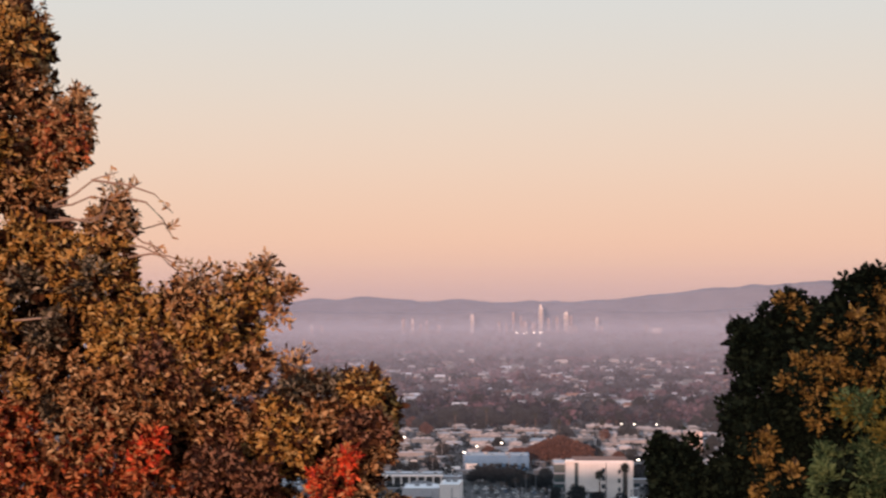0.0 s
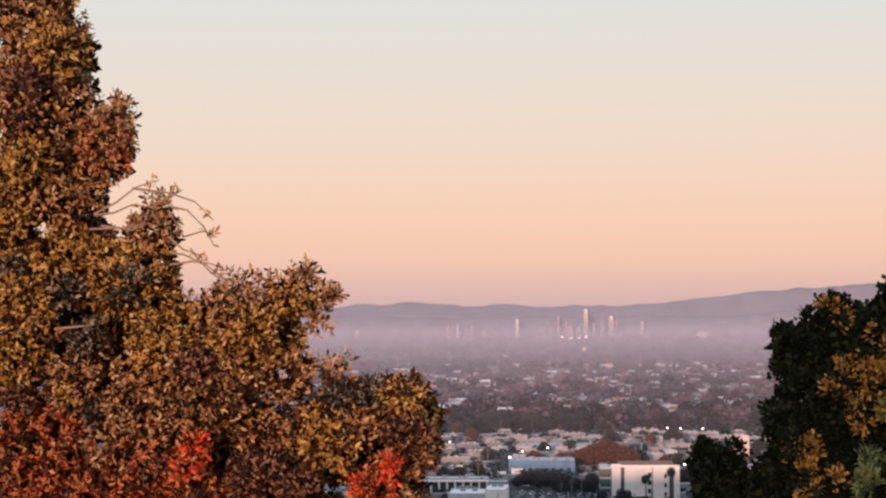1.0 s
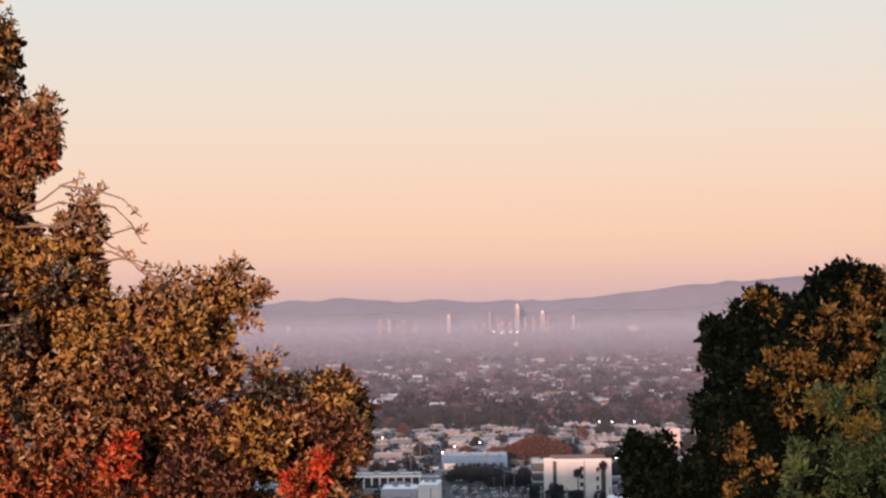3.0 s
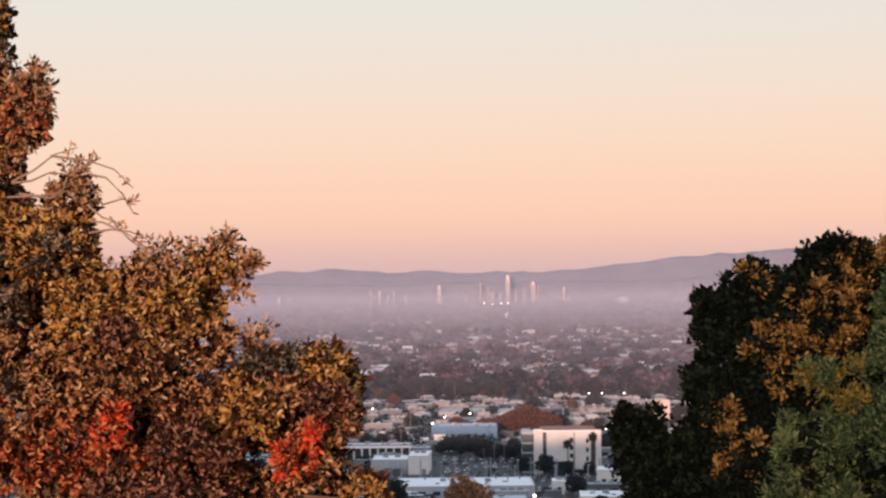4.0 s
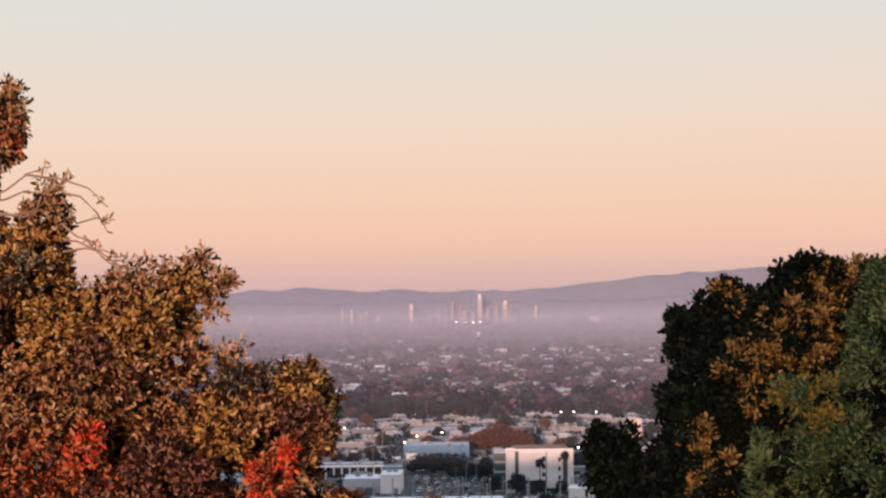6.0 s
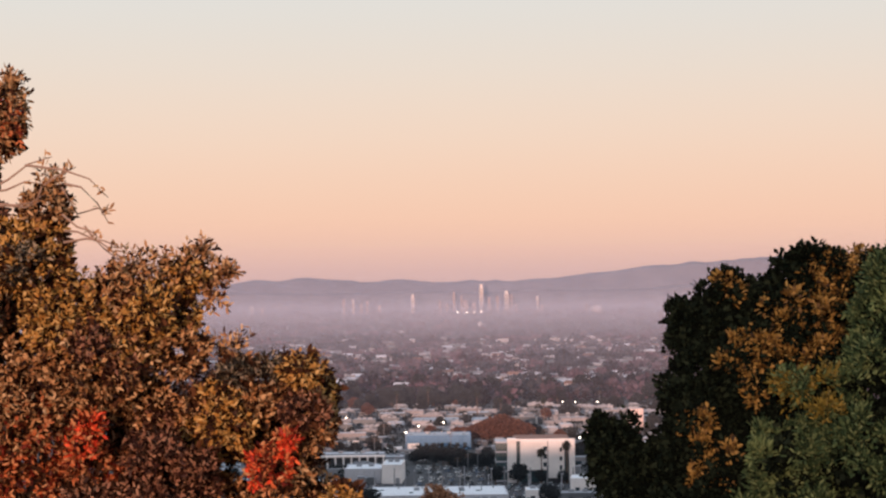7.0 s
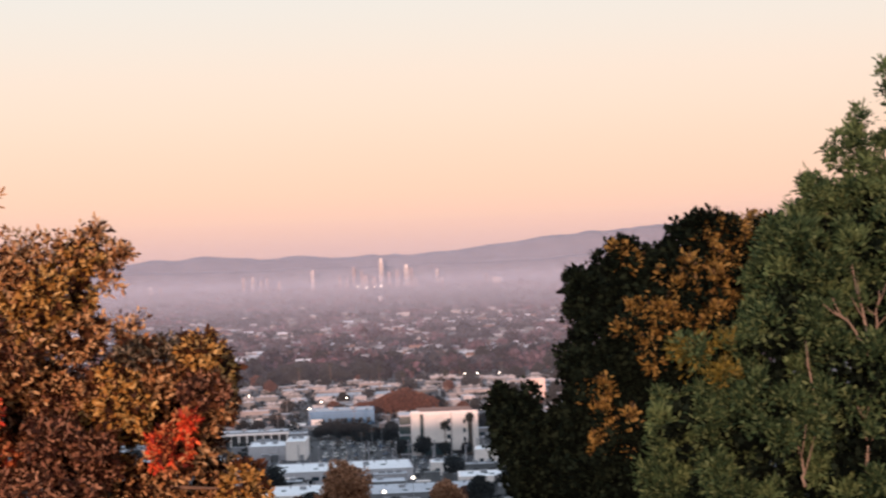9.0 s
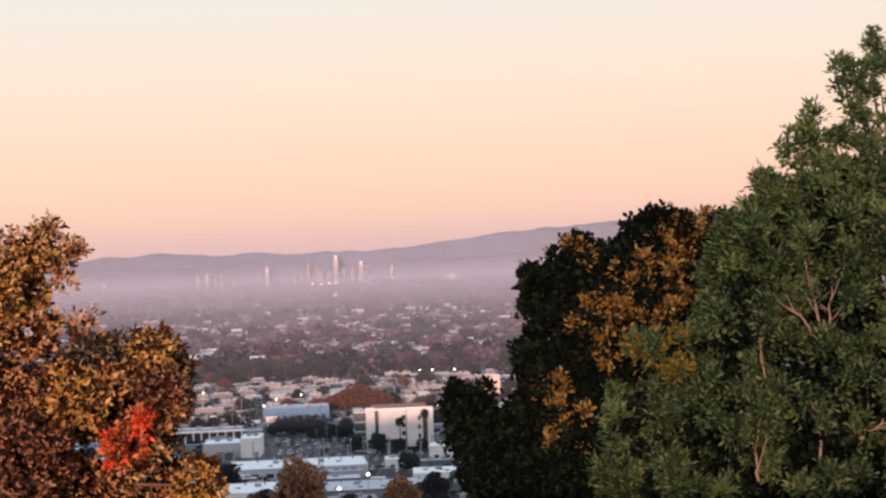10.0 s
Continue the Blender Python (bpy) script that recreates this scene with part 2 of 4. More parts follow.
# ---- mesh helpers ----
class Shape:
    """Gathers corners and faces of one mesh."""

    def __init__(self):
        self.v, self.f = [], []

    def box(self, x, y, z, sx, sy, sz, taper=1.0):
        """A box standing on (x, y, z)."""
        i = len(self.v)
        for k, h in ((1.0, 0.0), (taper, sz)):
            for a, b in ((-1, -1), (1, -1), (1, 1), (-1, 1)):
                self.v.append((x + a * sx * 0.5 * k, y + b * sy * 0.5 * k, z + h))
        self.f += [(i + 3, i + 2, i + 1, i), (i + 4, i + 5, i + 6, i + 7)]
        self.f += [(i + a, i + (a + 1) % 4, i + 4 + (a + 1) % 4, i + 4 + a) for a in range(4)]
        return self

    def tube(self, pts, radii, sides=7):
        i = len(self.v)
        pts = [Vector(p) for p in pts]
        for k, (p, r) in enumerate(zip(pts, radii)):
            along = (pts[min(k + 1, len(pts) - 1)] - pts[max(k - 1, 0)]).normalized()
            a = along.orthogonal().normalized()
            b = along.cross(a)
            for s in range(sides):
                w = 2 * math.pi * s / sides
                self.v.append(tuple(p + (a * math.cos(w) + b * math.sin(w)) * r))
        for k in range(len(pts) - 1):
            for s in range(sides):
                q, t = i + k * sides + s, i + k * sides + (s + 1) % sides
                self.f.append((q, t, t + sides, q + sides))
        self.f.append(tuple(i + s for s in reversed(range(sides))))
        self.f.append(tuple(i + (len(pts) - 1) * sides + s for s in range(sides)))
        return self

    def gable(self, x, y, z, sx, sy, h, over=0.4):
        """A pitched roof, ridge along x."""
        i, a, b = len(self.v), sx / 2 + over, sy / 2 + over
        for dz in (0.0, 0.25):
            self.v += [(x - a, y - b, z + dz), (x + a, y - b, z + dz), (x + a, y + b, z + dz), (x - a, y + b, z + dz),
                       (x - a * 0.97, y, z + h + dz), (x + a * 0.97, y, z + h + dz)]
        self.f += [(i + 6, i + 7, i + 11, i + 10), (i + 8, i + 9, i + 10, i + 11), (i + 7, i + 8, i + 11), (i + 9, i + 6, i + 10),
                   (i + 3, i + 2, i + 1, i), (i, i + 1, i + 7, i + 6), (i + 1, i + 2, i + 8, i + 7), (i + 2, i + 3, i + 9, i + 8),
                   (i + 3, i, i + 6, i + 9)]
        return self

    def mesh(self, name, material):
        me = bpy.data.meshes.new(name)
        me.from_pydata(self.v, [], self.f)
        me.materials.append(material)
        return me


def part(name, shape, material, parent, label="", smooth=False):
    me = shape if isinstance(shape, bpy.types.Mesh) else shape.mesh(name, material)
    if smooth:
        me.shade_smooth()
    ob = new(name, me)
    ob.parent = parent
    if label:
        ob["label"] = label
    return ob


def thing(name, x, y, z, turn=0.0, label="", category="", group="", kind=""):
    ob = new(name)
    ob.matrix_world = pose(x, y, z, 0, 0, turn)
    ob.empty_display_size = 0.2
    return tagged(ob, label, category, group, kind)


def unit(a):
    return a / np.maximum(np.linalg.norm(a, axis=-1, keepdims=True), 1e-9)


def leaves_mesh(name, material, bases, ways, lengths, widths, rng):
    """Folded pointed leaves, two faces each."""
    n = len(bases)
    ways = unit(ways)
    side = unit(np.cross(ways, rng.normal(size=(n, 3))))
    up = np.cross(side, ways)
    L, W = lengths[:, None], widths[:, None]
    rows = [bases, bases + ways * L * 0.3 + side * W * 0.46 + up * W * 0.16, bases + ways * L * 0.68 + side * W * 0.42 + up * W * 0.14,
            bases + ways * L - up * W * 0.1, bases + ways * L * 0.68 - side * W * 0.42 + up * W * 0.14,
            bases + ways * L * 0.3 - side * W * 0.46 + up * W * 0.16]
    v = np.stack(rows, 1).reshape(-1, 3)
    i = (np.arange(n) * 6)[:, None]
    f = np.concatenate([i + np.array([0, 1, 2, 3]), i + np.array([0, 3, 4, 5])], 1).reshape(-1, 4)
    me = bpy.data.meshes.new(name)
    me.vertices.add(len(v))
    me.vertices.foreach_set("co", v.astype(np.float32).ravel())
    me.loops.add(f.size)
    me.loops.foreach_set("vertex_index", f.astype(np.int32).ravel())
    me.polygons.add(len(f))
    me.polygons.foreach_set("loop_start", np.arange(0, f.size, 4, dtype=np.int32))
    me.update(calc_edges=True)
    me.materials.append(material)
    return me


def clump(centre, radii, sprigs, per, length, width, twig, rng, lift=0.3, deep=0.55, lumps=9, flare=0.8):
    """A lumpy mass of leafy sprigs that point outwards."""
    d = unit(rng.normal(size=(sprigs, 3)))
    k = unit(rng.normal(size=(lumps, 3)))
    swell = 0.84 + 0.28 * np.max(np.clip(d @ k.T, 0, 1) ** 7, axis=1)
    inward = 1 - deep * rng.random(sprigs) ** 2.2
    pos = np.array(centre) + d * np.array(radii) * (swell * inward)[:, None]
    axis = unit(d + np.array([0, 0, lift]) + 0.45 * rng.normal(size=(sprigs, 3)))
    a = unit(np.cross(axis, rng.normal(size=(sprigs, 3))))
    b = np.cross(axis, a)
    bases, ways = [], []
    for j in range(per):
        w = 2.4 * j
        out = a * math.cos(w) + b * math.sin(w)
        bases.append(pos + axis * twig * (j / per - 0.4))
        ways.append(axis * (0.55 + 0.3 * j / per) + out * flare + 0.2 * rng.normal(size=(sprigs, 3)))
    bases, ways = np.concatenate(bases), np.concatenate(ways)
    n = len(bases)
    return bases, ways, length * rng.uniform(0.65, 1.2, n), width * rng.uniform(0.7, 1.2, n)


# ---- ground: hillside, plain, gentle far rise ----
def ground_z(y):
    steps = [(-5000, 68.4), (6, 68.4), (18, 63.5), (40, 58.5), (150, 42), (400, 5), (490, 0), (2000, 0)]
    if y >= 2000:
        return 69 * ((y - 2000) / 2700) ** 1.7
    for (y0, z0), (y1, z1) in zip(steps, steps[1:]):
        if y <= y1:
            return z0 + (z1 - z0) * (y - y0) / (y1 - y0)


gy = [-4900, -2000, -500, -100, -20, 0, 3, 6, 9, 12, 15, 18, 22, 28, 34, 40, 60, 80, 110, 150, 200, 250, 300, 350, 400, 440, 490]
gy += list(range(600, 2000, 100)) + list(range(2000, 4951, 150)) + [4950]
gx = sorted({s * v for v in (0, 4, 8, 14, 22, 35, 60, 100, 160, 240, 340, 460, 600, 760, 960, 1200, 1500, 1900, 2500, 3500, 4900) for s in (-1, 1)})
g_shape = Shape()
for y in gy:
    for x in gx:
        rough = 0.35 * noise.noise(Vector((x * 0.12, y * 0.12, 0))) if 8 < y < 420 else 0.0
        g_shape.v.append((x, y, ground_z(y) + rough))
g_shape.f = [(r * len(gx) + c, r * len(gx) + c + 1, (r + 1) * len(gx) + c + 1, (r + 1) * len(gx) + c)
             for r in range(len(gy) - 1) for c in range(len(gx) - 1)]
ground = new("ground", g_shape.mesh("ground", EARTH))
tagged(ground, "dry hillside falling to a wide flat city plain", "ground", kind="structure")


# ---- mountains on the horizon ----
def bell(u, c, w):
    return math.exp(-((u - c) / w) ** 2)


def ridge_far(u):
    """Slope of the skyline: a low western part, a long rise to the east, knolls between saddles."""
    rise = min(max((u - 0.06) / 0.15, 0), 1)
    knolls = ((-0.066, 0.009, 0.0020), (-0.040, 0.014, 0.0031), (-0.020, 0.008, 0.0012), (0.008, 0.011, 0.0018), (0.046, 0.006, 0.0010),
              (0.058, 0.004, 0.0009), (0.078, 0.008, 0.0007), (0.108, 0.018, 0.0013), (0.138, 0.014, 0.0016), (0.161, 0.005, 0.0012), (0.20, 0.014, 0.0004), (0.27, 0.05, 0.002))
    return (0.0150 + 0.0112 * rise * rise * (3 - 2 * rise) + sum(a * bell(u, c, w) for c, w, a in knolls)
            + 0.0004 * noise.noise(Vector((u * 210, 3, 0))) + 0.0003 * noise.noise(Vector((u * 620, 7, 0))))


def ridge_near(u):
    return (0.0090 + 0.0018 * bell(u, -0.075, 0.015) + 0.0008 * bell(u, -0.035, 0.02) + 0.0012 * bell(u, 0.02, 0.025) + 0.0014 * bell(u, 0.09, 0.03)
            + 0.007 * min(max((u - 0.11) / 0.12, 0), 1) + 0.0005 * noise.noise(Vector((u * 70, 9, 0))))


def range_of_hills(name, foot, crest, back, ridge, label):
    s, cols, rows = Shape(), 720, 12
    for r in range(rows):
        k = r / (rows - 1)
        y = foot + (crest - foot) * min(k / 0.8, 1) + (back - crest) * max(0, (k - 0.8) / 0.2)
        for c in range(cols):
            u = -0.42 + 0.95 * c / (cols - 1)
            top = 70 + ridge(u) * crest
            low = ground_z(min(y, 4900)) - 3
            w = min(k / 0.8, 1) ** 1.2 if k <= 0.8 else 1 - 1.5 * (k - 0.8)
            gully = 9 * noise.noise(Vector((u * 60, k * 2.2, 5))) * (1 - abs(2 * min(k / 0.8, 1) - 1))
            s.v.append((u * y, y, low + (top - low) * w + gully))
    s.f = [(r * cols + c, r * cols + c + 1, (r + 1) * cols + c + 1, (r + 1) * cols + c) for r in range(rows - 1) for c in range(cols - 1)]
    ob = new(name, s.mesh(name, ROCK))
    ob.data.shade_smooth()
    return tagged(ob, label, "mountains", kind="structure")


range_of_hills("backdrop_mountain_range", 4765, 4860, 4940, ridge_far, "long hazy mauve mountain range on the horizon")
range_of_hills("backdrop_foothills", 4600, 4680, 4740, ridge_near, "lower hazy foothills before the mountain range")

# ---- haze over the plain ----
HAZE = [(560, 0.04, 56, 67), (1120, 0.07, 40, 64), (1750, 0.12, 40, 68), (2450, 0.25, 45, 80), (3150, 0.42, 55, 96), (3850, 0.46, 62, 116),
        (4400, 0.28, 70, 130), (4590, 0.38, 72, 300), (4752, 0.33, 72, 310)]
for (y, amount, foot, top), following in zip(HAZE, [h[0] for h in HAZE[1:]] + [4800]):
    low = ground_z(y)
    full = low + max(4, 70 + (ground_z(following) - 70) * y / following - low)
    s = Shape()
    s.v = [(-0.5 * y, y, low - 1), (0.6 * y, y, low - 1), (0.6 * y, y, top + 4), (-0.5 * y, y, top + 4)]
    s.f = [(0, 1, 2, 3)]
    ob = new("haze", s.mesh("haze", mist("haze_air", amount, low, full, foot, top, (0.285, 0.33, 0.46))))
    tagged(ob, "thin lilac evening haze lying over the plain", "haze", kind="structure")

rng = np.random.default_rng(7)


# ---- near trees ----
def limbs(tree, base, fork, lobes, r0, material, every=1, sides=8):
    s = Shape()
    mid = [base[i] * 0.45 + fork[i] * 0.55 + (0.12 if i == 0 else 0) for i in range(3)]
    s.tube([(base[0], base[1], base[2] - 0.3), base, mid, fork], [r0 * 1.5, r0 * 1.1, r0 * 0.85, r0 * 0.6], 10)
    part("trunk", s, material, tree, smooth=True)
    for x, y, z, rx, rz in lobes[::every]:
        a, c = Vector(fork), Vector((x, y, z))
        b = a.lerp(c, 0.5) + Vector((0, 0, 0.12 * (c - a).length))
        part("limb", Shape().tube([a, a.lerp(b, 0.6), b, b.lerp(c, 0.5), b.lerp(c, 0.85)],
                                  [r0 * 0.30, r0 * 0.24, r0 * 0.18, r0 * 0.12, r0 * 0.05], sides), material, tree, smooth=True)


def tufted(centre, radii, tufts, size, sprigs, per, length, width, lift):
    """Small rounded tufts of short leaves sitting on a lumpy crown."""
    d = unit(rng.normal(size=(tufts, 3)))
    mid = np.array(centre) + d * np.array(radii) * (1 - 0.4 * rng.random((tufts, 1)) ** 2)
    mid = np.repeat(mid, sprigs, 0)
    k = np.repeat(d, sprigs, 0)
    n = len(mid)
    out = unit(rng.normal(size=(n, 3)) + 0.55 * k + np.array([0, 0, lift]))
    reach = np.repeat(size * rng.uniform(0.6, 1.25, tufts), sprigs)[:, None]
    pos = mid + out * reach * rng.uniform(0.35, 1.0, (n, 1)) * np.array([1, 1, 1.15])
    pos, out = np.repeat(pos, per, 0), np.repeat(out, per, 0)
    n = len(pos)
    return (pos + 0.03 * rng.normal(size=(n, 3)), out + 0.5 * rng.normal(size=(n, 3)),
            length * rng.uniform(0.6, 1.25, n), width * rng.uniform(0.7, 1.25, n))


def crown(name, tree, material, lots, label=""):
    me = leaves_mesh(name, material, *(np.concatenate(c) for c in zip(*lots)), rng)
    part(name, me, material, tree, label)["kind"] = "stuff"


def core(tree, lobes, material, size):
    """Leaves inside each lobe; their dark colour stands in for the shade there."""
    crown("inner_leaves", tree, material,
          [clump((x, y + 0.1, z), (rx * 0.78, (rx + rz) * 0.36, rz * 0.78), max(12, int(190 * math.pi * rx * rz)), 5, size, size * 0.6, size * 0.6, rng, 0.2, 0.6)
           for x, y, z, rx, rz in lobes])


def foliage(tree, lobes, material, density, per, length, width, twig, label="", lift=0.3, deep=0.55, lumps=9, flare=0.8):
    crown("crown", tree, material,
          [clump((x, y, z), (rx - 0.04, (rx + rz) / 2, rz - 0.04), max(20, int(density * math.pi * rx * rz)), per, length, width, twig, rng, lift, deep, lumps, flare)
           for x, y, z, rx, rz in lobes], label)


def tufts_on(tree, lobes, material, density, size, sprigs, per, length, width, lift=0.3, label=""):
    crown("crown", tree, material,
          [tufted((x, y, z), (max(rx - size * 0.4, rx * 0.5), max((rx + rz) / 2 - size * 0.4, 0.1), max(rz - size * 0.4, rz * 0.5)),
                  max(4, int(density * math.pi * rx * rz)), size, sprigs, per, length, width, lift) for x, y, z, rx, rz in lobes], label)


LEFT_GOLD = [
    (-3.82, 17.09, 72.55, 0.37, 0.37), (-4.01, 16.65, 71.37, 0.48, 0.38), (-4.19, 16.57, 70.94, 0.30, 0.36),
    (-3.64, 16.55, 70.72, 0.35, 0.28), (-3.10, 16.57, 70.47, 0.48, 0.38), (-4.02, 16.50, 70.03, 0.38, 0.45),
    (-4.12, 16.51, 70.38, 0.30, 0.28), (-3.82, 16.82, 70.46, 0.28, 0.26), (-4.14, 16.51, 69.74, 0.35, 0.28),
    (-1.73, 16.87, 70.32, 0.23, 0.19), (-1.95, 16.78, 70.02, 0.39, 0.32), (-1.48, 17.06, 69.02, 0.39, 0.44),
    (-0.65, 17.21, 69.20, 0.27, 0.45), (-2.76, 16.59, 69.98, 0.46, 0.41), (-0.40, 17.00, 68.25, 0.26, 0.26),
    (-2.28, 16.69, 69.78, 0.41, 0.36),
    (-3.67, 16.35, 72.46, 0.26, 0.22), (-3.92, 16.35, 71.56, 0.28, 0.18), (-4.06, 16.35, 70.98, 0.18, 0.17),
    (-3.96, 16.35, 70.28, 0.30, 0.22), (-2.79, 16.35, 69.93, 0.24, 0.26), (-3.61, 16.35, 69.53, 0.12, 0.13),
    (-1.97, 16.35, 70.05, 0.22, 0.18), (-0.72, 16.35, 69.51, 0.25, 0.18), (-1.34, 16.35, 69.06, 0.25, 0.23),
]
LEFT_BROWN = [
    (-4.13, 17.32, 72.92, 0.48, 0.45), (-4.01, 16.86, 72.06, 0.65, 0.52), (-3.33, 16.76, 71.66, 0.28, 0.37), (-3.70, 16.80, 71.55, 0.23, 0.21), (-3.52, 16.70, 71.27, 0.24, 0.20),
    (-3.81, 16.63, 71.27, 0.36, 0.32), (-2.92, 16.64, 70.89, 0.25, 0.28), (-2.35, 16.68, 70.17, 0.31, 0.26),
    (-2.57, 16.64, 69.54, 0.61, 0.48), (-1.80, 16.84, 69.68, 0.28, 0.32), (-0.88, 17.07, 69.19, 0.32, 0.44),
    (-3.01, 16.61, 69.20, 0.53, 0.43), (-0.87, 18.00, 68.23, 0.47, 0.39), (-1.50, 17.32, 68.27, 0.58, 0.37),
    (-3.48, 16.53, 69.59, 0.40, 0.35),
    (-0.62, 16.70, 69.02, 0.21, 0.30), (-0.83, 16.90, 68.69, 0.23, 0.30), (-1.10, 16.60, 69.20, 0.18, 0.20),
    (-2.12, 17.00, 69.24, 0.30, 0.25), (-1.63, 17.00, 69.09, 0.25, 0.25),
]
LEFT_SPRAY = [
    (-1.38, 16.95, 70.35, 0.08, 0.07),
    (-1.74, 16.89, 70.40, 0.30, 0.20), (-1.47, 17.01, 70.36, 0.09, 0.09), (-1.59, 16.95, 70.55, 0.16, 0.08),
    (-2.14, 16.74, 70.41, 0.31, 0.16), (-2.89, 16.69, 71.12, 0.13, 0.18), (-3.24, 16.87, 71.95, 0.14, 0.18),
    (-1.33, 17.04, 69.65, 0.19, 0.20), (-3.24, 16.90, 72.04, 0.07, 0.11), (-1.52, 16.95, 70.17, 0.16, 0.16),
]
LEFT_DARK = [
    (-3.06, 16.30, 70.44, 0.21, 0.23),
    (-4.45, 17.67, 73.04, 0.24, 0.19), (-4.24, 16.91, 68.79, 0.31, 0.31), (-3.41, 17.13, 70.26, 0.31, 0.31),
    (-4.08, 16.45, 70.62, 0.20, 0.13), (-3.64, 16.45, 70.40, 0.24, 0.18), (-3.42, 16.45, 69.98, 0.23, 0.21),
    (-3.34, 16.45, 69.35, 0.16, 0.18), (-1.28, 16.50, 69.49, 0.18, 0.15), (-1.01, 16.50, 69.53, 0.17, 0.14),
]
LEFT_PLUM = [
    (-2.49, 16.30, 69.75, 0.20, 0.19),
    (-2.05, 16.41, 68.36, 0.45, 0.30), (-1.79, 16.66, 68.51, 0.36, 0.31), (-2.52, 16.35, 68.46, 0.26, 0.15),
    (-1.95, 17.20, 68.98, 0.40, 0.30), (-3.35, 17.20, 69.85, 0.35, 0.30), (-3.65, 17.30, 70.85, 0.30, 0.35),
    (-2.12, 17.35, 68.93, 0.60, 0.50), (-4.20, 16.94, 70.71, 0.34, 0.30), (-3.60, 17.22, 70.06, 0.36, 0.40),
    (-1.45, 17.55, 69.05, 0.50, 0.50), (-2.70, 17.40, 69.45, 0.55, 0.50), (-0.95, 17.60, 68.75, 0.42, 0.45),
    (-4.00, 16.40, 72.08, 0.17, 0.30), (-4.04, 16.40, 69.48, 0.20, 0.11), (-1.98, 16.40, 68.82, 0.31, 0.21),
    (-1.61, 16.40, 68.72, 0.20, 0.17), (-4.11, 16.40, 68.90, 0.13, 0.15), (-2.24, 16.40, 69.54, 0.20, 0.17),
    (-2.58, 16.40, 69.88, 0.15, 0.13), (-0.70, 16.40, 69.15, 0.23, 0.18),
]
LEFT_RED = [
    (-3.93, 16.56, 69.11, 0.48, 0.41), (-3.60, 16.65, 68.66, 0.61, 0.31), (-2.55, 16.80, 68.59, 0.57, 0.31),
]
LEFT_SCARLET = [
    (-2.49, 16.30, 69.07, 0.15, 0.14), (-2.56, 16.30, 68.88, 0.17, 0.19), (-1.00, 16.30, 68.70, 0.23, 0.24),
    (-0.84, 16.30, 68.92, 0.11, 0.10),
]
LEFT_BLUSH = [
    (-3.34, 16.65, 71.64, 0.26, 0.32), (-2.99, 16.53, 69.06, 0.46, 0.35),
]
LEFT_HIDDEN = [
    (-5.26, 18.00, 72.40, 0.77, 1.10), (-5.46, 18.00, 70.79, 0.94, 1.10), (-5.39, 18.00, 69.03, 0.94, 0.99),
    (-3.08, 17.00, 67.74, 1.20, 0.78), (-1.53, 17.00, 67.68, 0.99, 0.62), (-4.63, 17.00, 67.74, 1.04, 0.78),
]
left_tree = thing("tree", 0, 0, 0, 0, "large broadleaf tree with golden-brown leaves lit by low sun", "tree")
limbs(left_tree, (-3.6, 18.2, ground_z(18.2)), (-3.3, 18.1, 67.6), LEFT_GOLD[3:16] + LEFT_BROWN[8:13] + LEFT_HIDDEN, 0.2, BARK)
LEAF = dict(per=7, length=0.064, width=0.029, twig=0.08)
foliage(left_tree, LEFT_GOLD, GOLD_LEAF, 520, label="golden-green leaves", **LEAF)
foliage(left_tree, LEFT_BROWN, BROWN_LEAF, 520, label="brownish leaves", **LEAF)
# olive and plum lobes carry the crown's shaded hollows in their colour
foliage(left_tree, LEFT_DARK, OLIVE_SHADE_LEAF, 520, label="dull olive leaves darkened like shaded hollows", **LEAF)
foliage(left_tree, LEFT_PLUM, PLUM_SHADE_LEAF, 520, label="plum-brown leaves darkened like shaded hollows", **LEAF)
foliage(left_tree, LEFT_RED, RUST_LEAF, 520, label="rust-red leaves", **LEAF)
foliage(left_tree, LEFT_SCARLET, SCARLET_LEAF, 170, label="saturated scarlet leaves", **LEAF)
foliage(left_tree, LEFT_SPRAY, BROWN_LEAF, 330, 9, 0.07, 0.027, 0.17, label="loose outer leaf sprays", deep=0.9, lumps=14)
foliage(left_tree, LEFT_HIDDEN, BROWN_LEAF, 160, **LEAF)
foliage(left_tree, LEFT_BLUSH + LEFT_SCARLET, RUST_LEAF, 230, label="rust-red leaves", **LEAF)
core(left_tree, LEFT_GOLD + LEFT_BROWN + LEFT_DARK + LEFT_PLUM + LEFT_RED, CORE_SHADE_LEAF, 0.10)

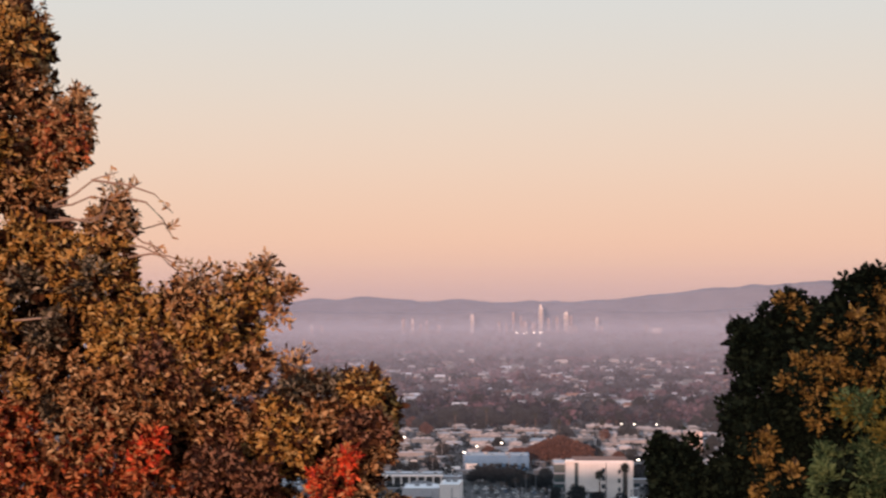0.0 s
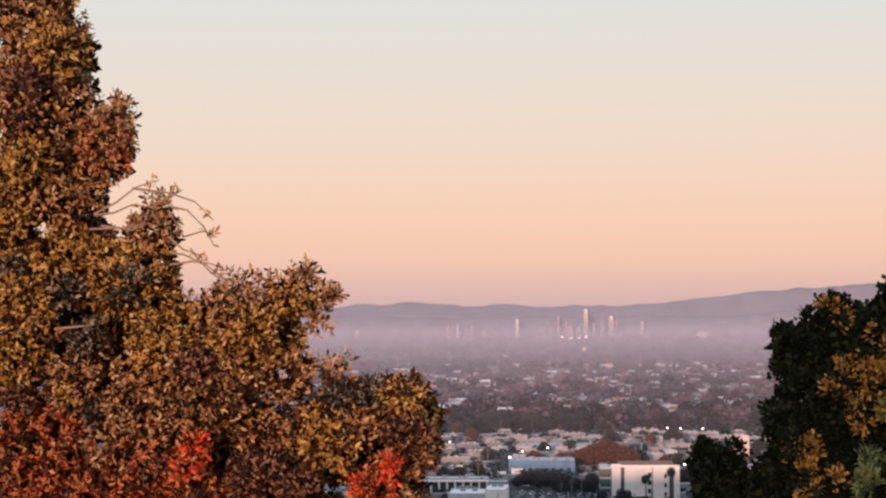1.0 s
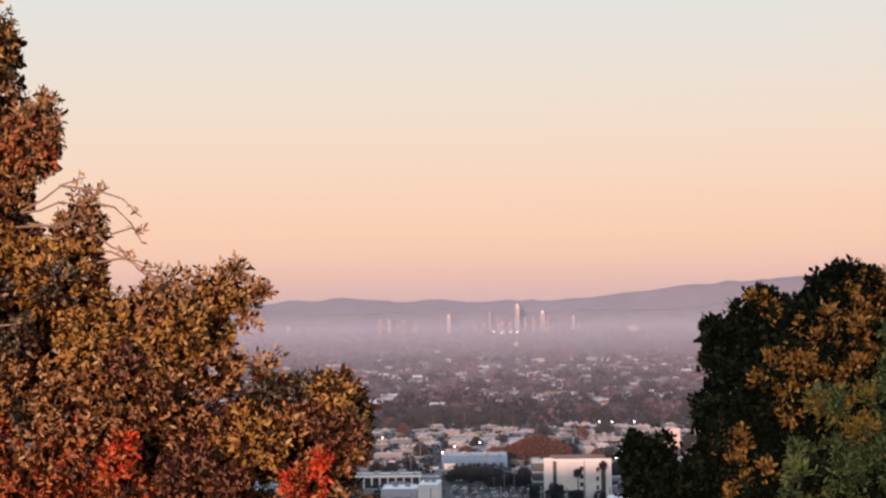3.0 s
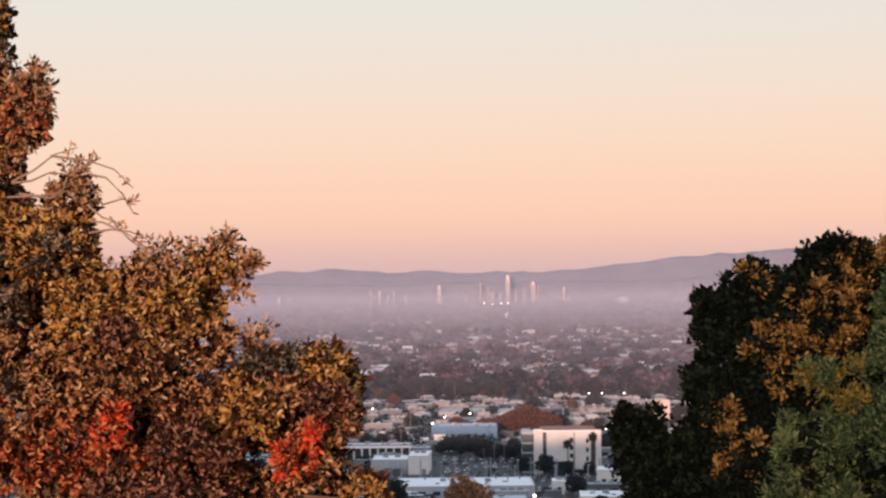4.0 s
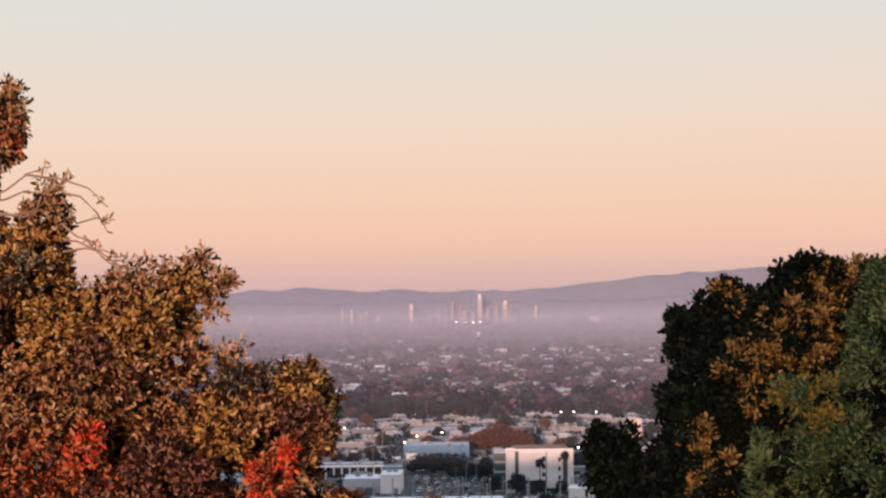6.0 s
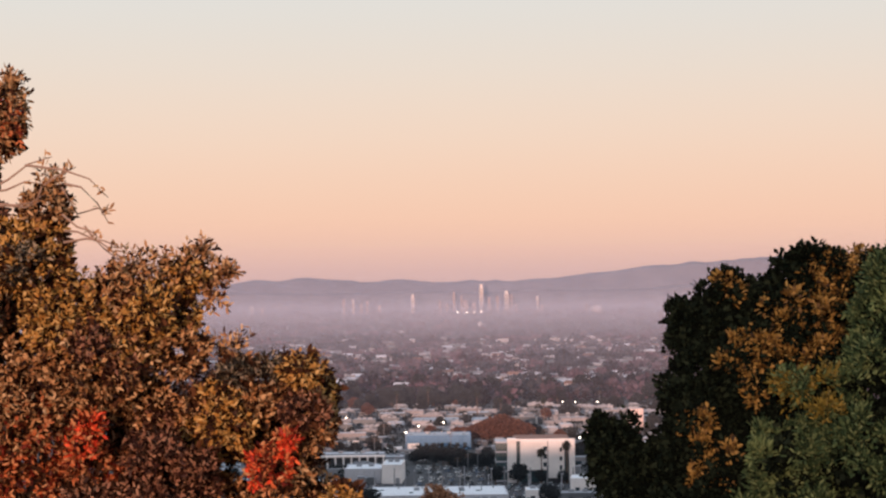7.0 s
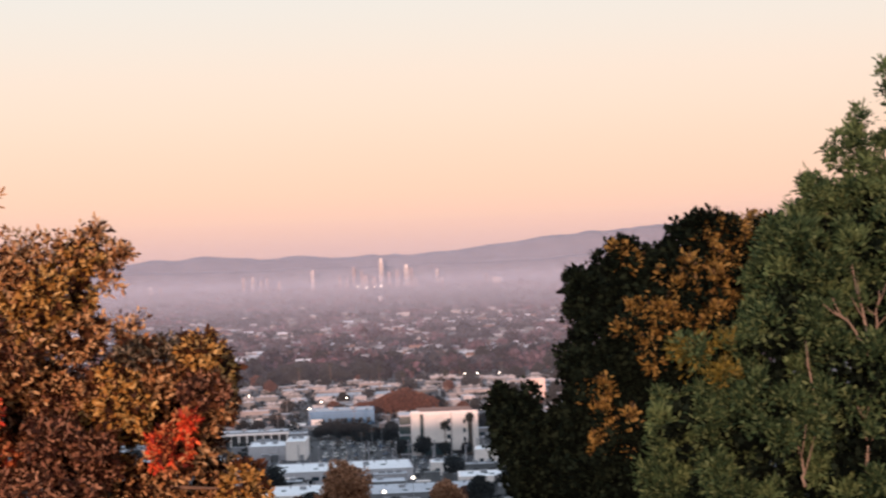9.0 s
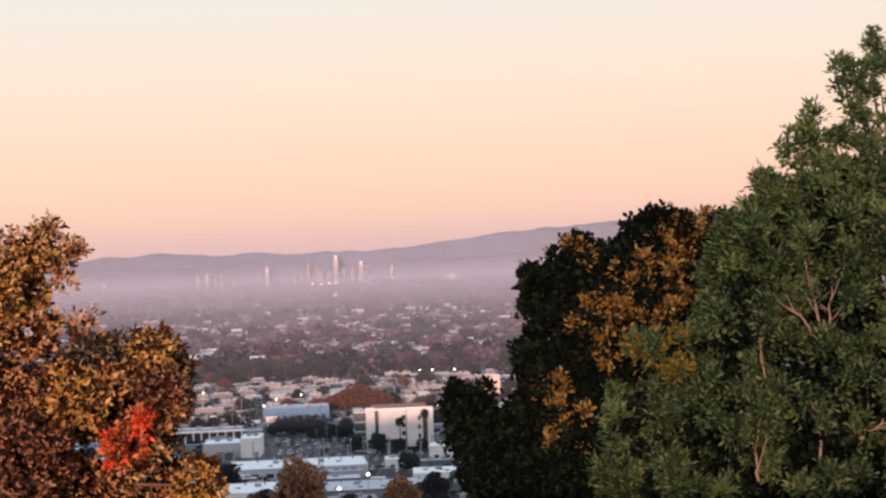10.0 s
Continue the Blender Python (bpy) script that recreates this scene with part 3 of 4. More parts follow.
DARK_CROWN = [
    (3.09, 25.28, 67.92, 0.45, 0.66), (3.47, 25.08, 67.66, 0.55, 0.60), (3.96, 25.01, 69.79, 0.32, 0.40),
    (4.13, 24.81, 69.20, 0.44, 0.53), (3.96, 24.81, 68.79, 0.42, 0.35), (4.44, 24.96, 69.91, 0.42, 0.46),
    (4.62, 25.02, 70.12, 0.30, 0.26), (5.35, 25.06, 70.29, 0.39, 0.39), (5.70, 25.20, 70.46, 0.31, 0.27),
    (4.91, 25.24, 68.93, 0.77, 0.70), (5.03, 25.23, 68.10, 0.77, 0.70), (4.18, 24.89, 67.39, 0.91, 0.57),
    (5.08, 25.48, 69.83, 0.54, 0.54), (5.93, 25.56, 69.64, 0.71, 0.71), (4.77, 25.22, 69.39, 0.46, 0.46),
    (3.37, 25.59, 67.24, 0.40, 0.40), (5.69, 25.32, 68.75, 0.62, 0.70), (6.32, 25.57, 70.15, 0.47, 0.47),
    (3.84, 25.14, 68.12, 0.39, 0.42), (4.13, 25.05, 68.34, 0.35, 0.39), (4.34, 25.10, 68.67, 0.46, 0.46),
    (4.44, 25.05, 67.69, 0.69, 0.53), (3.47, 25.21, 67.28, 0.62, 0.39), (2.90, 25.46, 68.30, 0.22, 0.31),
]
DARK_GOLD = [
    (4.42, 24.42, 69.40, 0.20, 0.22), (4.64, 25.01, 70.23, 0.20, 0.16), (5.06, 24.52, 69.67, 0.39, 0.54),
    (5.51, 24.79, 69.96, 0.32, 0.35), (6.30, 25.00, 70.12, 0.28, 0.35), (5.57, 24.47, 69.37, 0.27, 0.31),
    (4.75, 24.44, 69.51, 0.22, 0.26), (6.63, 25.35, 70.26, 0.27, 0.34), (5.95, 25.26, 70.47, 0.31, 0.23),
    (6.45, 25.49, 70.50, 0.27, 0.23), (5.89, 24.78, 70.03, 0.38, 0.44), (6.03, 24.65, 69.49, 0.29, 0.34),
    (3.97, 24.32, 68.50, 0.26, 0.27), (4.20, 24.29, 68.17, 0.31, 0.27), (4.18, 24.32, 67.87, 0.27, 0.22),
    (5.16, 24.40, 69.90, 0.30, 0.37), (5.83, 24.40, 69.87, 0.32, 0.47), (4.42, 24.30, 69.29, 0.21, 0.23),
    (4.68, 24.35, 68.94, 0.14, 0.23), (5.48, 24.70, 70.53, 0.26, 0.22), (5.88, 24.70, 70.57, 0.20, 0.19),
    (4.46, 24.70, 70.24, 0.19, 0.16), (5.48, 24.30, 69.41, 0.23, 0.26),
]
dark_tree = thing("tree", 0, 0, 0, 0, "dense dark evergreen tree, shade painted in, with clumps of ochre leaves", "tree")
limbs(dark_tree, (5.15, 26.2, ground_z(26.2)), (5.15, 26.0, 66.5), DARK_CROWN, 0.2, BARK)
tufts_on(dark_tree, DARK_CROWN, SHADED_EVERGREEN_LEAF, 24, 0.14, 26, 3, 0.078, 0.060, lift=0.8)
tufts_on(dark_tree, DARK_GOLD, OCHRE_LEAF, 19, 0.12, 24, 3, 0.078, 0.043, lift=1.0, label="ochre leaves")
# near-black tufts painted as shaded gaps among the ochre ones
tufts_on(dark_tree, DARK_GOLD, SHADED_EVERGREEN_LEAF, 9, 0.14, 26, 3, 0.09, 0.05)
core(dark_tree, DARK_CROWN, SHADED_EVERGREEN_LEAF, 0.15)

GREEN_MAIN = [
    (4.97, 23.20, 68.13, 0.57, 0.60), (5.85, 22.72, 68.23, 0.77, 0.70), (4.79, 23.65, 67.37, 0.45, 0.38),
    (5.51, 22.93, 67.41, 0.77, 0.42), (6.16, 22.65, 69.38, 0.55, 0.62), (6.24, 22.72, 70.19, 0.43, 0.49),
    (6.72, 22.53, 68.74, 0.69, 0.69), (7.06, 22.61, 70.23, 0.55, 0.52), (7.30, 22.52, 69.33, 0.62, 0.62),
    (6.83, 22.55, 67.79, 0.69, 0.69), (7.47, 22.51, 68.37, 0.69, 0.69), (7.56, 22.59, 67.34, 0.69, 0.55),
    (6.35, 22.68, 67.25, 0.63, 0.42), (8.25, 22.67, 70.26, 0.62, 0.90), (7.65, 22.70, 70.21, 0.49, 0.52),
    (7.41, 22.76, 69.88, 0.49, 0.49), (8.30, 22.59, 68.88, 0.69, 1.04), (6.19, 22.95, 70.24, 0.30, 0.42),
    (6.70, 22.79, 69.77, 0.52, 0.52), (7.05, 22.88, 70.65, 0.46, 0.39), (5.89, 23.03, 69.04, 0.49, 0.53),
    (6.07, 23.04, 69.86, 0.39, 0.42), (6.61, 22.87, 70.32, 0.42, 0.42), (5.40, 23.26, 67.86, 0.57, 0.57),
    (7.56, 22.89, 70.81, 0.34, 0.35),
]
GREEN_TOP = [
    (7.03, 22.90, 71.73, 0.15, 0.31), (6.85, 22.86, 71.41, 0.23, 0.24), (7.15, 22.86, 71.40, 0.22, 0.27),
    (6.42, 22.84, 70.98, 0.12, 0.14), (6.92, 22.75, 71.00, 0.35, 0.30), (7.33, 22.72, 70.91, 0.30, 0.30),
    (7.56, 23.10, 72.26, 0.16, 0.22), (7.63, 22.96, 71.89, 0.14, 0.30), (7.80, 22.90, 72.16, 0.11, 0.27),
    (8.04, 23.20, 72.54, 0.12, 0.30), (7.85, 22.90, 71.60, 0.18, 0.41), (7.43, 22.85, 71.47, 0.09, 0.14),
    (7.67, 22.77, 71.04, 0.31, 0.41), (8.14, 23.10, 71.82, 0.15, 0.88), (6.58, 22.80, 70.84, 0.23, 0.18),
]
GREEN_YELLOW = [
    (5.13, 22.83, 68.87, 0.38, 0.38), (4.96, 22.98, 69.08, 0.25, 0.18),
]
green_tree = thing("tree", 0, 0, 0, 0, "tall feathery green tree with pale branches", "tree")
limbs(green_tree, (8.9, 24.4, ground_z(24.4)), (8.8, 24.2, 66.4), GREEN_MAIN + GREEN_TOP, 0.2, PALE_BARK)
tufts_on(green_tree, GREEN_MAIN, GREEN_LEAF, 6, 0.26, 140, 3, 0.092, 0.033, lift=1.1)
tufts_on(green_tree, GREEN_MAIN, FRESH_LEAF, 4, 0.19, 60, 3, 0.105, 0.036, lift=1.3, label="lighter young leaves")
tufts_on(green_tree, GREEN_MAIN, GREEN_LEAF, 6, 0.16, 46, 3, 0.095, 0.032, lift=1.0)
tufts_on(green_tree, GREEN_TOP, GREEN_LEAF, 9, 0.11, 26, 3, 0.088, 0.026, lift=1.0)
tufts_on(green_tree, GREEN_TOP, FRESH_LEAF, 6, 0.11, 24, 3, 0.095, 0.028, lift=1.1, label="lighter young leaves")
tufts_on(green_tree, GREEN_YELLOW, LIME_LEAF, 14, 0.16, 34, 3, 0.08, 0.036, lift=0.8, label="yellowish new leaves")
tufts_on(green_tree, GREEN_YELLOW, GREEN_LEAF, 9, 0.17, 30, 3, 0.08, 0.034, lift=0.8)
# near-black inner leaves stand in for shade between the green tufts
core(green_tree, GREEN_MAIN, SHADED_EVERGREEN_LEAF, 0.13)

# two small autumn trees lower on the slope
for x, y, top, wide in ((4.35, 150, 56.5, 3.0), (13.8, 170, 52.4, 1.9)):
    tree = thing("tree", x, y, ground_z(y), 0, "small autumn tree with rusty brown leaves on the slope", "tree", "autumn trees on the slope")
    h = top - ground_z(y)
    part("trunk", Shape().tube([(0, 0, -0.5), (0.1, 0, h * 0.4), (0, 0.1, h * 0.8)], [0.3, 0.22, 0.08]), BARK, tree)
    crown("crown", tree, SLOPE_LEAF,
          [clump((wide * rng.uniform(0.3, 0.62) * math.cos(2.4 * k) * (k > 0), wide * 0.5 * math.sin(2.4 * k), h - wide * (0.34 + 0.085 * k)),
                 (wide * rng.uniform(0.22, 0.40), wide * 0.36, wide * rng.uniform(0.24, 0.38)), 170, 5, 0.24, 0.13, 0.25, rng) for k in range(14)])
    core(tree, [(0, 0.2, h - wide * 1.1, wide * 0.7, wide * 0.7)], CORE_SHADE_LEAF, 0.3)


# ---- city on the plain ----
def window_row(parent, x0, x1, y, z, count, wide, high, material=GLASS):
    for k in range(count):
        x = x0 + (x1 - x0) * (k + 0.5) / count
        part("window", Shape().box(x, y - 0.05, z, wide, 0.12, high), material, parent)


deco = np.random.default_rng(3)


def flat_building(x, y, wide, deep, high, turn, wall, roof, floors=1, bays=6, label="", name="building", units=2):
    b = thing(name, x, y, ground_z(y), turn, label or "low flat-roofed commercial building on the plain", "building", "buildings on the plain")
    part("wall", Shape().box(0, 0, -0.5, wide, deep, high + 0.5), wall, b)
    roof_part = part("roof", Shape().box(0, 0, high + 0.004, wide - 0.8, deep - 0.8, 0.2), roof, b)
    p = Shape()
    for px_, py_, sx_, sy_ in ((0, -deep / 2 + 0.2, wide + 0.2, 0.5), (0, deep / 2 - 0.2, wide + 0.2, 0.5),
                               (-wide / 2 + 0.2, 0, 0.5, deep - 0.6), (wide / 2 - 0.2, 0, 0.5, deep - 0.6)):
        p.box(px_, py_, high + 0.002, sx_, sy_, 0.32)
    part("parapet", p, wall, b)
    for f in range(floors):
        window_row(b, -wide / 2 + 1, wide / 2 - 1, -deep / 2, f * high / floors + 1.0, bays, (wide - 2) / bays * 0.5, high / floors * 0.36)
    part("door", Shape().box(wide * 0.3, -deep / 2 - 0.06, 0, 1.6, 0.14, 2.3), METAL, b)
    if wide * deep > 350:
        for k in range(5):
            part("skylight", Shape().box((k - 2 + deco.uniform(-0.4, 0.4)) * wide / 5.6, deep * deco.uniform(-0.35, 0.1), high + 0.2, 1.6, 1.2, 0.35, 0.9), TEAL_GLASS, roof_part)
            part("vent", Shape().tube([((k - 1.7) * wide / 5.6, deep * 0.3, high + 0.2), ((k - 1.7) * wide / 5.6, deep * 0.3, high + 1.1)], [0.3, 0.34], 8), METAL, roof_part)
    for k in range(units):
        part("air_conditioner", Shape().box((k - (units - 1) / 2) * wide / (units + 1), deep * 0.1, high + 0.2, 2.2, 1.8, 1.0, 0.94), METAL, roof_part)
    return b


def car(x, y, turn, paint):
    c = thing("car", x, y, ground_z(y) + 0.0, turn, "parked car on an open lot", "car", "parked cars")
    body = Shape().box(0, 0, 0.35, 4.4, 1.75, 0.5, 0.97)
    part("body", body, paint, c)
    part("cabin", Shape().box(-0.2, 0, 0.85, 2.5, 1.6, 0.55, 0.78), GLASS, c)
    part("roof", Shape().box(-0.2, 0, 1.40, 1.9, 1.22, 0.06, 0.95), paint, c)
    for a, b in itertools.product((-1.35, 1.35), (-0.8, 0.8)):
        part("wheel", Shape().tube([(a, b - 0.1, 0.33), (a, b + 0.1, 0.33)], [0.33, 0.33], 10), RUBBER, c)
    return c


def palm(x, y, high):
    t = thing("palm_tree", x, y, ground_z(y), 0, "tall fan palm with a slim bare trunk", "palm", "palms by the white building")
    part("trunk", Shape().tube([(0, 0, -0.3), (0.1, 0, high * 0.5), (0, 0, high - 0.6)], [0.35, 0.24, 0.2]), BARK, t)
    d = unit(rng.normal(size=(130, 3)) + np.array([0, 0, 0.15]))
    part("crown", leaves_mesh("crown", PALM_LEAF, np.tile([[0, 0, high - 0.6]], (130, 1)) + d * 0.2, d, rng.uniform(1.4, 2.3, 130), rng.uniform(0.4, 0.7, 130), rng), PALM_LEAF, t)
    return t


def street_lamp(x, y, high=9.0):
    t = thing("street_lamp", x, y, ground_z(y), 0, "lit street lamp on a slim metal pole", "street lamp", "street lamps")
    part("pole", Shape().tube([(0, 0, 0), (0, 0, high)], [0.14, 0.09]), METAL, t)
    arm = part("arm", Shape().tube([(0, 0, high), (0, -0.7, high + 0.35), (0, -1.6, high + 0.4)], [0.08, 0.07, 0.06]), METAL, t)
    part("lantern", Shape().box(0, -1.7, high + 0.05, 0.9, 0.8, 0.6, 0.7), LAMP_GLOW, arm, "glowing lantern")
    return t


taken = []


def free(x, y, w, d):
    if any(abs(x - a) < (w + c) / 2 + 2 and abs(y - b) < (d + e) / 2 + 5 for a, b, c, e in taken):
        return False
    taken.append((x, y, w, d))
    return True


# white four-storey block with teal glazing
free(61, 788, 36, 30)
free(28, 878, 34, 36)
free(56, 1006, 44, 14)
block = thing("office_block", 60.8, 784, 0, -2, "white four-storey office block with teal glazing and red-brown roof", "building")
part("wall", Shape().box(3.2, 0.4, -0.5, 23.2, 19, 17.6), GREY_WALL, block, "grey wall behind the panels")
part("wing", Shape().box(-13.5, 2.5, -0.5, 4.4, 16, 16.6), TEAL_GLASS, block, "dark teal glazed wing")
for f in range(5):
    part("floor_band", Shape().box(-13.5, 2.4, 0.2 + 3.9 * f, 4.7, 16.5, 0.7), HALL_WALL, block)
part("pier", Shape().box(-9.4, -7.6, 0, 3.6, 5, 17.9), WHITE_WALL, block)
part("pier", Shape().box(14.7, -9.4, 0, 2.3, 3.6, 17.6), WHITE_WALL, block)
part("roof", Shape().gable(2.6, 0.2, 17.2, 21, 18, 1.3, 0.7), TILE_ROOF, block, "low red-brown tiled roof")
part("cornice", Shape().box(2.2, -10.2, 16.9, 27.4, 1.4, 0.8), WHITE_WALL, block)
for f in range(4):
    part("window", Shape().box(-14.6, -5.7, 1.4 + 3.9 * f, 1.7, 0.5, 2.6), TEAL_GLASS, block)
    part("window", Shape().box(-12.4, -5.7, 1.4 + 3.9 * f, 1.7, 0.5, 2.6), TEAL_GLASS, block)
    part("window", Shape().box(-6.9, -9.3, 1.2 + 4.0 * f, 1.2, 0.6, 3.2), TEAL_GLASS, block)
    part("window", Shape().box(12.5, -9.3, 1.2 + 4.0 * f, 1.4, 0.6, 3.2), TEAL_GLASS, block)
panel = part("wall_panel", Shape().box(-0.6, -10.1, 5.2, 11.0, 1.6, 11.6), WHITE_WALL, block, "smooth white wall panel")
part("panel_frame", Shape().box(-0.6, -11.0, 15.9, 11.0, 0.5, 0.7).box(-0.6, -11.0, 5.3, 11.0, 0.5, 0.6).box(-5.8, -11.0, 5.9, 0.6, 0.5, 10.0), WHITE_WALL, panel)
part("wall_panel", Shape().box(8.4, -10.5, 2.0, 6.4, 2.4, 14.8), WHITE_WALL, block, "smooth white wall panel")
for f in range(3):
    part("window", Shape().box(3.9, -10.95, 6.6 + 3.2 * f, 1.5, 0.3, 1.7), GLASS, block)
    part("window", Shape().box(10.2, -11.75, 5.4 + 3.6 * f, 1.0, 0.3, 1.7), GLASS, block)
part("ground_floor_glazing", Shape().box(-0.6, -9.4, 0.3, 10.6, 0.7, 4.4), TEAL_GLASS, block)

for x, y, w, d, h, turn, wall, roof, fl, bays, lab in (
        (27, 978, 33, 26, 7, -2, BLUE_WALL, PALE_ROOF, 1, 8, "wide blue-grey warehouse with a pale flat roof"),
        # market hall: shaded side coloured lilac-grey, sunlit end coloured white
        (-8.4, 794, 15, 22, 5.6, -4, HALL_WALL, WHITE_ROOF, 0, 3, "low market hall with a pale roof, wall toned lilac-grey as in shade"),
        (3.4, 792, 8, 26, 7.4, -4, WHITE_WALL, WHITE_ROOF, 0, 2, "white end block of the market hall, for its sunlit face"),
        (-42, 830, 22, 26, 7, 0, PALE_WALL, PALE_ROOF, 1, 5, "low pale commercial building with a flat roof"),
        (19.5, 701, 49, 34, 4.0, -1, HALL_WALL, WHITE_ROOF, 1, 9, "long low store with a white flat roof"),
        (55, 700, 8, 12, 4.4, -3, WHITE_WALL, WHITE_ROOF, 1, 2, "small white kiosk-like store beside the car park"),
        (76, 724, 12, 16, 6.4, -8, WHITE_WALL, WHITE_ROOF, 1, 3, "small white gabled building beside the car park"),
        (44, 1165, 54, 34, 3.8, -3, PALE_WALL, PALE_ROOF, 1, 10, "long pale warehouse on the plain"),
        (-2, 624, 36, 30, 4, 0, WHITE_WALL, WHITE_ROOF, 1, 4, "low pale building at the foot of the slope"),
        (42, 622, 36, 30, 3.4, -1, GREY_WALL, PALE_ROOF, 1, 6, "low grey building at the foot of the slope"),
        (90, 688, 20, 22, 4.5, -6, PALE_WALL, PALE_ROOF, 1, 4, "small pale store beside the car park"),
        (70, 652, 26, 20, 4.0, -4, WHITE_WALL, WHITE_ROOF, 1, 5, "low white store beside the car park"),
        (140.8, 1085, 9, 14, 13, 0, SUN_TINTED_WALL, PALE_ROOF, 0, 2, "narrow stucco tower block tinted rosy as by low sun")):
    taken.append((x, y, w, d))
    flat_building(x, y, w, d, h, turn, wall, roof, fl, bays, lab)

# arcade with columns behind the market hall
taken.append((-15, 864, 32, 20))
arcade = flat_building(-15, 866, 30, 14, 6.0, 0, GREY_WALL, PALE_ROOF, 0, 6, "low arcade with a pale canopy on white columns")
canopy = part("canopy", Shape().box(0, -9.2, 5.1, 30, 4.6, 0.7), WHITE_WALL, arcade)
for k in range(9):
    part("column", Shape().box(-14.2 + 3.55 * k, -11.0, 0, 0.8, 0.8, 5.1), WHITE_WALL, arcade)

for k in range(6000):
    if len(taken) > 300:
        break
    y = rng.uniform(560, 1330)
    x = rng.uniform(-0.11, 0.24) * y
    w, d, h = rng.uniform(6, 20), rng.uniform(7, 15), rng.uniform(2.6, 4.8)
    if (704 < y < 864 and -22 < x < 96 and (y < 778 or 8 < x < 48)) or not free(x, y, w, d):
        continue
    wall = (PALE_WALL, CREAM_WALL, GREY_WALL, GREY_WALL)[int(rng.integers(4))]
    roof = (PALE_ROOF, PALE_ROOF, PALE_ROOF, GREY_ROOF)[int(rng.integers(4))]
    flat_building(x, y, w, d, h, rng.uniform(-6, 3), wall, roof, 1, max(2, int(w / 9)), units=int(rng.integers(1, 4)))

# car park in front of the white block
lot = new("car_park", Shape().box(35, 740, -0.06, 120, 76, 0.1).box(28, 822, -0.06, 40, 86, 0.1).mesh("car_park", ASPHALT))
tagged(lot, "grey asphalt car park before the white block", "car park", kind="structure")
for row, k in itertools.product((705, 712, 719, 726, 733, 740, 747, 754, 761, 771, 786, 793, 806, 813, 826, 833, 846, 853), range(24)):
    if rng.random() < (0.85 if (k // 5 + row) % 3 else 0.4):
        x = -14 + 4.1 * k
        if not (60 < x and row < 738) and not (x < 13 and row > 770) and (row < 775 or 11 < x < 46):
            car(x + (row - 780) * 0.12 * (row < 775), row + rng.uniform(-0.8, 0.8), 78 + rng.uniform(-6, 6), CAR_PAINT[int(rng.integers(4))])

for x, y, h in ((62.3, 768, 13.0), (72.6, 769, 15.6), (58, 1210, 17), (72, 1195, 14), (96, 1160, 15), (30, 1330, 16), (8, 1290, 15)):
    palm(x, y, h)
for x, y in ((116, 1253), (124, 1250), (138, 1246), (-22, 1098), (17.6, 1010), (31.6, 1040), (10.5, 960), (91.6, 905), (27.1, 563), (38.1, 600)):
    street_lamp(x, y)


def lot_post(x, y):
    t = thing("lamp_post", x, y, ground_z(y), rng.uniform(-30, 30), "slim pale unlit lamp post in the car park", "lamp post", "car park lamp posts")
    part("pole", Shape().tube([(0, 0, 0), (0, 0, 7.2)], [0.26, 0.2]), PALE_WALL, t)
    part("head", Shape().box(0, -0.4, 7.2, 0.7, 1.6, 0.3, 0.8), PALE_WALL, t)
    return t


for k in range(18):
    lot_post(-8 + 5.1 * k + rng.uniform(-1.5, 1.5), (728, 756, 768)[k % 3] + rng.uniform(-4, 4))


def utility_pole(x, y):
    t = thing("utility_pole", x, y, ground_z(y), rng.uniform(-20, 20), "slim weathered grey utility pole with crossarms", "utility pole", "utility poles")
    part("pole", Shape().tube([(0, 0, -0.2), (0, 0, 11)], [0.2, 0.13]), GREY_WALL, t)
    for z in (9.3, 10.3):
        part("crossarm", Shape().box(0, 0, z, 2.6, 0.16, 0.2), BARK, t)
    return t


for k in range(26):
    utility_pole(rng.uniform(-0.08, 0.16) * 1000, 700 + 28 * k) if not 704 < 700 + 28 * k < 864 else utility_pole(14 + 5 * k, 712 + 20 * k)


# street trees: a few kinds, copied
def street_tree(material, high, wide, label):
    t = thing("tree", 0, 0, -200, 0, label, "tree", "trees on the plain")
    part("trunk", Shape().tube([(0, 0, -0.3), (0.1, 0, high * 0.35), (0, 0, high * 0.7)], [0.3, 0.22, 0.1]), BARK, t)
    crown("crown", t, material,
          [clump((wide * 0.5 * math.cos(2.4 * k) * (k > 0), wide * 0.5 * math.sin(2.4 * k) * (k > 0), high * (0.86 - 0.07 * k)),
                 (wide * 0.55, wide * 0.55, wide * 0.48), 70, 5, 0.7, 0.42, 0.5, rng) for k in range(7)])
    return t


kinds = [street_tree(CITY_LEAF, 9, 4.0, "rounded dull green tree between the buildings"),
         street_tree(DUSK_LEAF, 8, 3.8, "small dark evergreen tree between the buildings"),
         street_tree(RED_TREE_LEAF, 8, 4.0, "reddish-brown autumn tree between the buildings")]
spots = [(2, 38 + 2.6 * k, 1006 + rng.uniform(-5, 5)) for k in range(15)]     # rusty grove behind the white block
spots += [(1, 13 + 1.45 * k, 878 + rng.uniform(-12, 12)) for k in range(16)]    # dark grove before the warehouse
spots += [(k % 2, 29 + 2.2 * k, 842 + rng.uniform(-8, 8)) for k in range(9)]
spots += [(1, 44 + 9 * k, 768) for k in range(4)]
while len(spots) < 300:
    y = rng.uniform(560, 1480)
    x = rng.uniform(-0.11, 0.24) * y
    if all(abs(x - a) > c / 2 + 2 or abs(y - b) > e / 2 + 2 for a, b, c, e in taken) and not (700 < y < 864 and -20 < x < 95) and not (930 < y < 975 and 5 < x < 50) and not (610 < y < 690 and 2 < x < 45):
        spots.append((int(rng.choice([0, 0, 1, 1, 1, 0, 1, 1, 2])), x, y))
